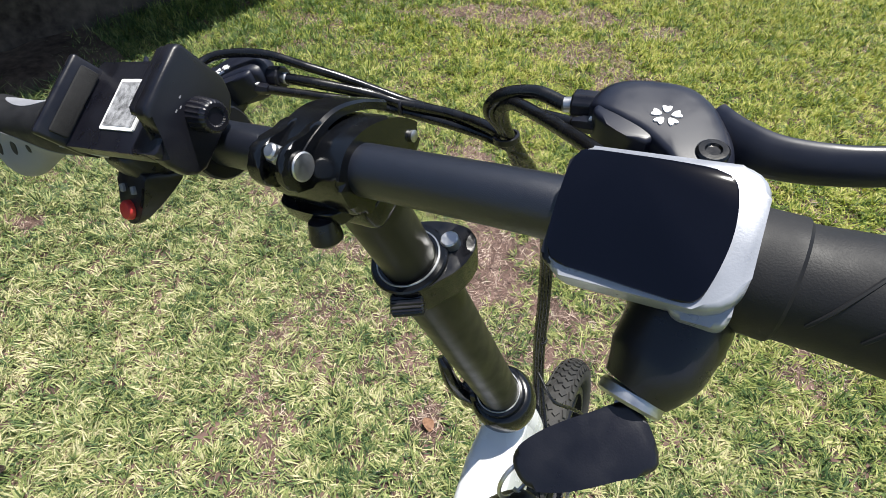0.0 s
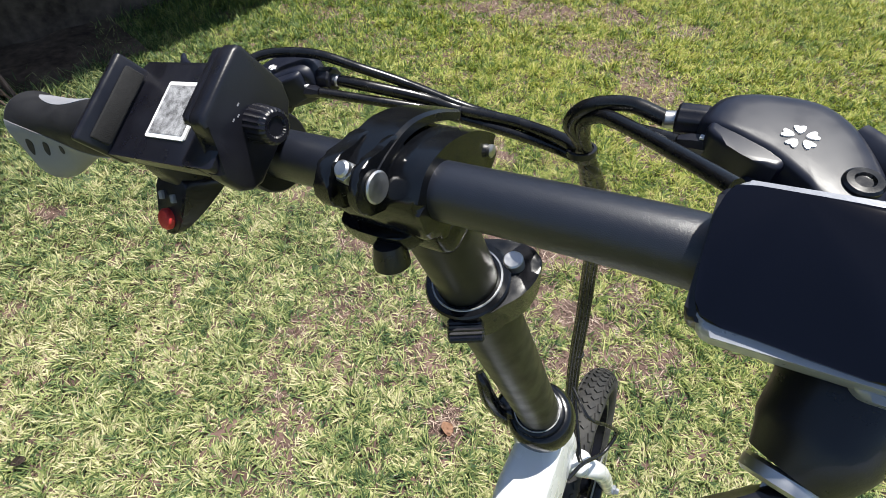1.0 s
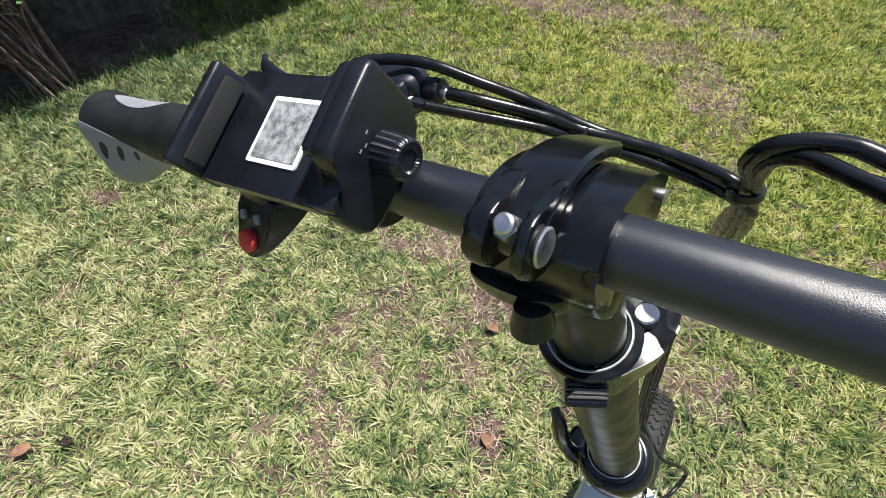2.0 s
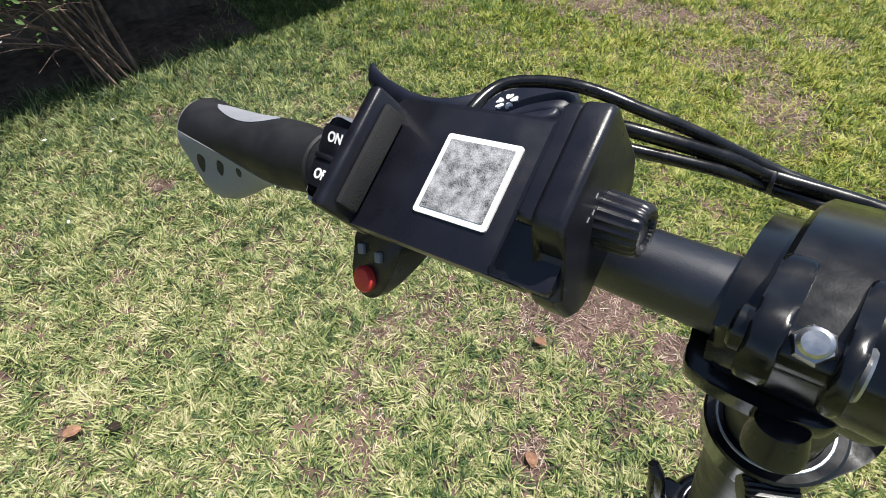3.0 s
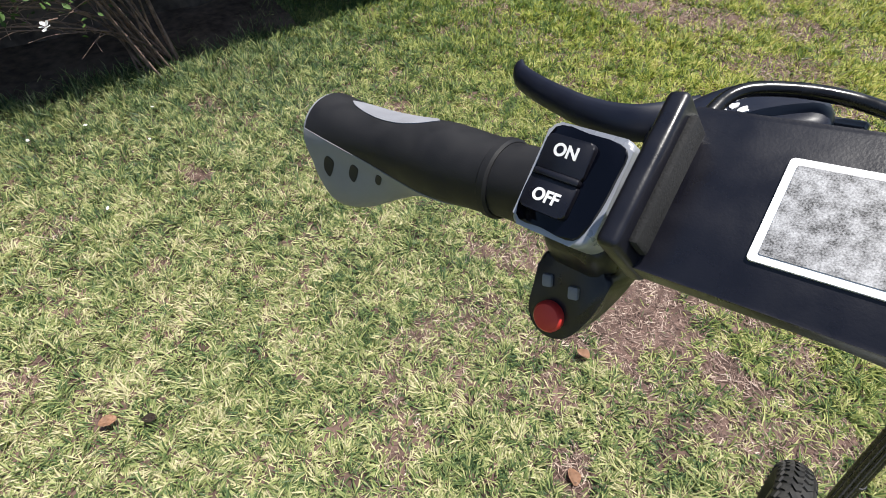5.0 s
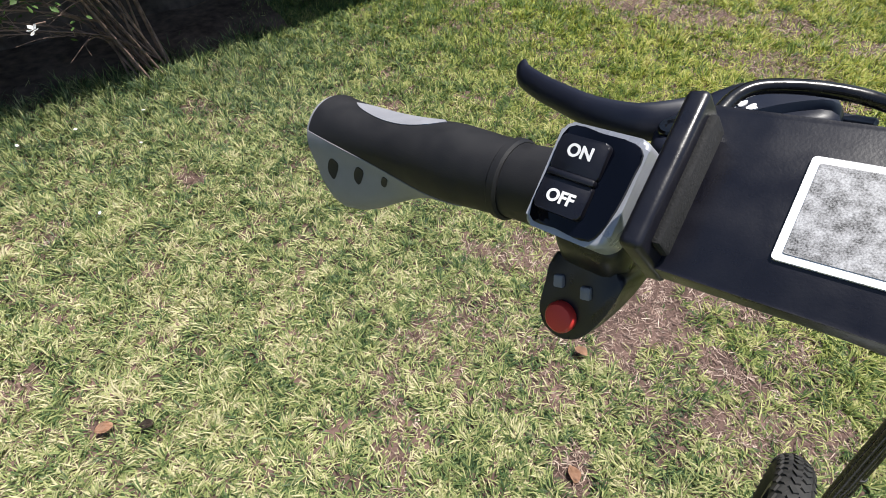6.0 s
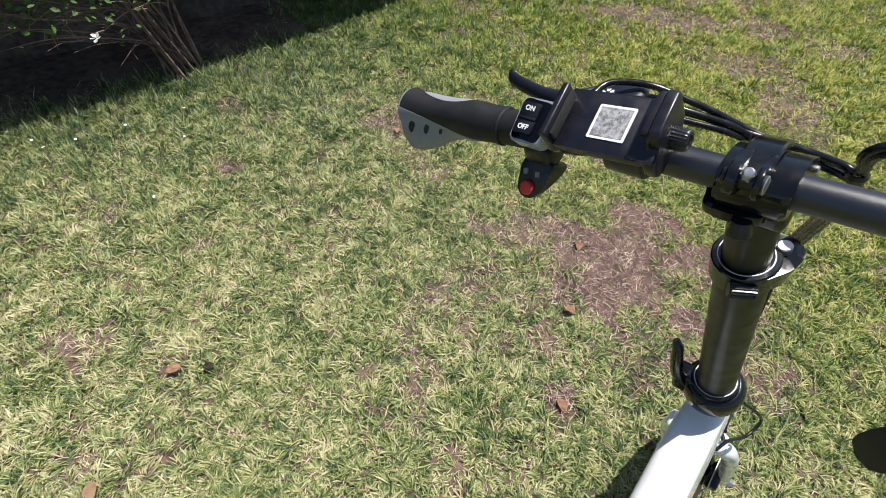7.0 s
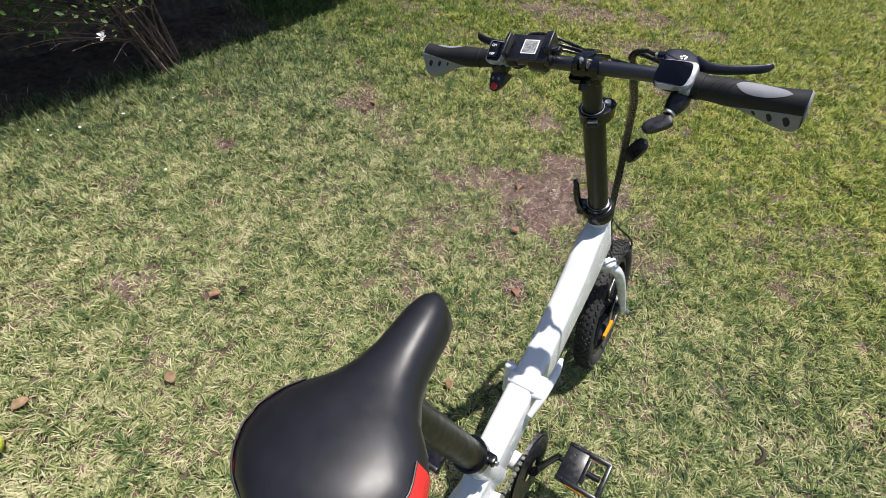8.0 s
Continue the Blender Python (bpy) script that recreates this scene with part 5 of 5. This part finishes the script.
for i, (x, y, sz, tn) in enumerate(((-1.014, 0.463, 0.05, 2.4), (-0.005, 0.69, 0.05, 0.5), (-0.04, 1.258, 0.05, 0.2), (-0.03, 0.983, 0.045, 1.2), (-0.175, 0.294, 0.042, 0.2), (-0.996, 0.15, 0.055, 0.9),
                                    (-0.93, 0.5, 0.04, 2.2), (-0.84, 1.66, 0.05, 0.4), (-0.81, 1.72, 0.05, 1.2), (-1.359, -0.01, 0.06, 2.8))):
    fallen_leaf(x, y, sz * 0.75, tn, M_LEAFPALE if i in (5, 9) else M_TWIG if i == 6 else M_LEAFDRY, "dark withered leaf curled up in the grass" if i == 6 else "dry brown fallen leaf lying on the grass")

# ball and twig
bm = bmesh.new()
bmesh.ops.create_icosphere(bm, subdivisions=4, radius=0.033)
ball = part("tennis_ball", bm, M_BALL)
ball.matrix_world = pose(-1.335, -0.136, 0.034)
tagged(ball, "yellow felt ball lying in the grass", "ball")
part("seam", tube([Vector((math.cos(a) * 0.85, math.sin(a) * 0.85, 0.52 * math.cos(2 * a) + 0.0)).normalized() * 0.0331 for a in [2 * math.pi * i / 24 for i in range(25)]], 0.0008, 6, 2), M_PRINT, ball, "white seam")

twig = part("twig", tube([(-0.012, -0.03, 0.0), (0.004, -0.016, 0.012), (0.01, 0.004, 0.014), (0.002, 0.026, 0.006)], [0.004, 0.006, 0.006, 0.003], 10), M_TWIG)
twig.matrix_world = pose(0.717, 0.256, 0.014)
tagged(twig, "short dark curved twig lying on the lawn", "twig")


def bush():
    """A bare-stemmed bush at the bed's edge: fanning stems, a thin crown of leaves and one white flower."""
    base = Vector((-1.93, 1.82, 0.0))
    root = new("bush")
    root.matrix_world = Matrix.Translation(base)
    tagged(root, "bare brown-stemmed bush with few leaves and a white flower", "bush")
    r = random.Random(4)
    tips = []
    stems = [((-0.02, 0.02, 0.5), 0.008), ((0.03, 0.05, 0.6), 0.009), ((-0.1, -0.12, 0.42), 0.007), ((-0.2, -0.25, 0.36), 0.007), ((-0.34, -0.44, 0.34), 0.006), ((-0.3, -0.3, 0.48), 0.006),
             ((-0.16, -0.08, 0.55), 0.006), ((-0.42, -0.56, 0.46), 0.005), ((0.06, -0.02, 0.5), 0.007), ((-0.12, 0.06, 0.62), 0.006), ((-0.24, -0.4, 0.3), 0.005), ((-0.5, -0.5, 0.52), 0.005)]
    for tip, rad in stems:
        tip = Vector(tip)
        foot = Vector((r.uniform(-0.05, 0.04), r.uniform(-0.05, 0.05), -0.02))
        mid = foot.lerp(tip, 0.36) + Vector((r.uniform(-0.03, 0.03), r.uniform(-0.03, 0.03), 0.24 * tip.z))
        top = tip + (tip - mid) * 0.5 + Vector((0, 0, -0.12 * tip.z + r.uniform(-0.06, 0.03)))
        rad *= 0.75
        mid2 = mid.lerp(tip, 0.5) + Vector((r.uniform(-0.03, 0.03), r.uniform(-0.03, 0.03), r.uniform(-0.02, 0.03)))
        st = part("stem", tube([foot, mid, mid2, tip, top], [rad, rad * 0.85, rad * 0.75, rad * 0.55, rad * 0.25], 8, 5), M_BARK, root)
        for k in range(14):
            a = mid.lerp(tip, r.random() * 1.1)
            e = a + Vector((r.uniform(-0.2, 0.05), r.uniform(-0.2, 0.06), r.uniform(-0.05, 0.1)))
            m = (a + e) / 2 + Vector((r.uniform(-0.02, 0.02), r.uniform(-0.02, 0.02), 0.015))
            part("twig", tube([a, m, e], [rad * 0.45, rad * 0.35, rad * 0.18], 6, 4), M_BARK, st)
            tips.append(e)
        tips.append(top)
    for k in range(12):
        foot = Vector((r.uniform(-0.1, 0.05), r.uniform(-0.12, 0.05), -0.02))
        end = Vector((r.uniform(-0.6, 0.05), r.uniform(-0.5, 0.2), r.uniform(0.6, 1.05)))
        mid = foot.lerp(end, 0.5) + Vector((r.uniform(-0.05, 0.05), r.uniform(-0.05, 0.05), 0.06))
        part("stem", tube([foot, mid, end], [0.005, 0.0038, 0.0015], 8, 5), M_BARK, root)
        for q in range(9):
            tips.append(mid.lerp(end, r.uniform(0.35, 1.1)) + Vector((r.gauss(0, 0.1), r.gauss(0, 0.1), r.gauss(0.04, 0.07))))
    lv = bmesh.new()
    for p in tips:
        for k in range(5):
            c = p + Vector((r.gauss(0, 0.045), r.gauss(0, 0.045), r.gauss(0.03, 0.04)))
            if c.z < 0.2 or (c.z < 0.33 and r.random() < 0.8):
                continue
            m = Matrix.Translation(c) @ Euler((r.uniform(-0.9, 0.9), r.uniform(-0.9, 0.9), r.uniform(0, 6.3))).to_matrix().to_4x4()
            s = r.uniform(0.010, 0.02)
            q = [lv.verts.new(m @ Vector(v)) for v in ((0, -s, 0), (s * 0.5, -s * 0.2, s * 0.1), (s * 0.4, s * 0.5, s * 0.12), (0, s, 0), (-s * 0.4, s * 0.5, s * 0.12), (-s * 0.5, -s * 0.2, s * 0.1))]
            lv.faces.new((q[0], q[1], q[2], q[3]))
            lv.faces.new((q[0], q[3], q[4], q[5]))
    part("foliage", lv, M_GREENLEAF, root, "sparse small green leaves")
    fc = Vector((-1.685, 1.241, 0.493)) - base + Vector((-0.16, 0.11, -0.11))
    fl = bmesh.new()
    for k in range(5):
        a = 2 * math.pi * k / 5
        d, s = Vector((math.cos(a), math.sin(a) * 0.6, 0.5 * math.sin(a) + 0.3)).normalized(), Vector((-math.sin(a), math.cos(a), 0.2)).normalized()
        q = [fl.verts.new(fc + d * u * 0.022 + s * w * 0.011) for u, w in ((0.05, 0), (0.5, 0.8), (0.9, 0.6), (1.0, 0), (0.9, -0.6), (0.5, -0.8))]
        fl.faces.new(q)
    bmesh.ops.solidify(fl, geom=fl.faces[:], thickness=0.0006)
    part("flower", fl, M_PETAL, root, "white five-petalled flower")
    part("flower_stalk", tube([fc + Vector((-0.06, 0.09, -0.02)), fc + Vector((-0.03, 0.03, 0.0)), fc], 0.0022, 6, 4), M_BARK, root)


bush()


def fallen_petal(x, y, turn):
    bm = slab(curved([(-0.007, 0), (0, 0.005), (0.008, 0.001), (0.001, -0.005)], 4), 0, 0.0012, None, 0.0004)
    ob = part("fallen_petal", bm, M_PETAL)
    ob.matrix_world = pose(x, y, 0.026, 12, 8, turn)
    return tagged(ob, "small white petal fallen on the grass", "petal", "fallen petals")


for k, (x, y) in enumerate(((-2.02, 1.18), (-1.9, 1.32), (-2.18, 1.12), (-1.62, 1.33), (-1.75, 1.5), (-2.1, 1.1), (-1.5, 1.0))):
    fallen_petal(x, y, 50 * k)
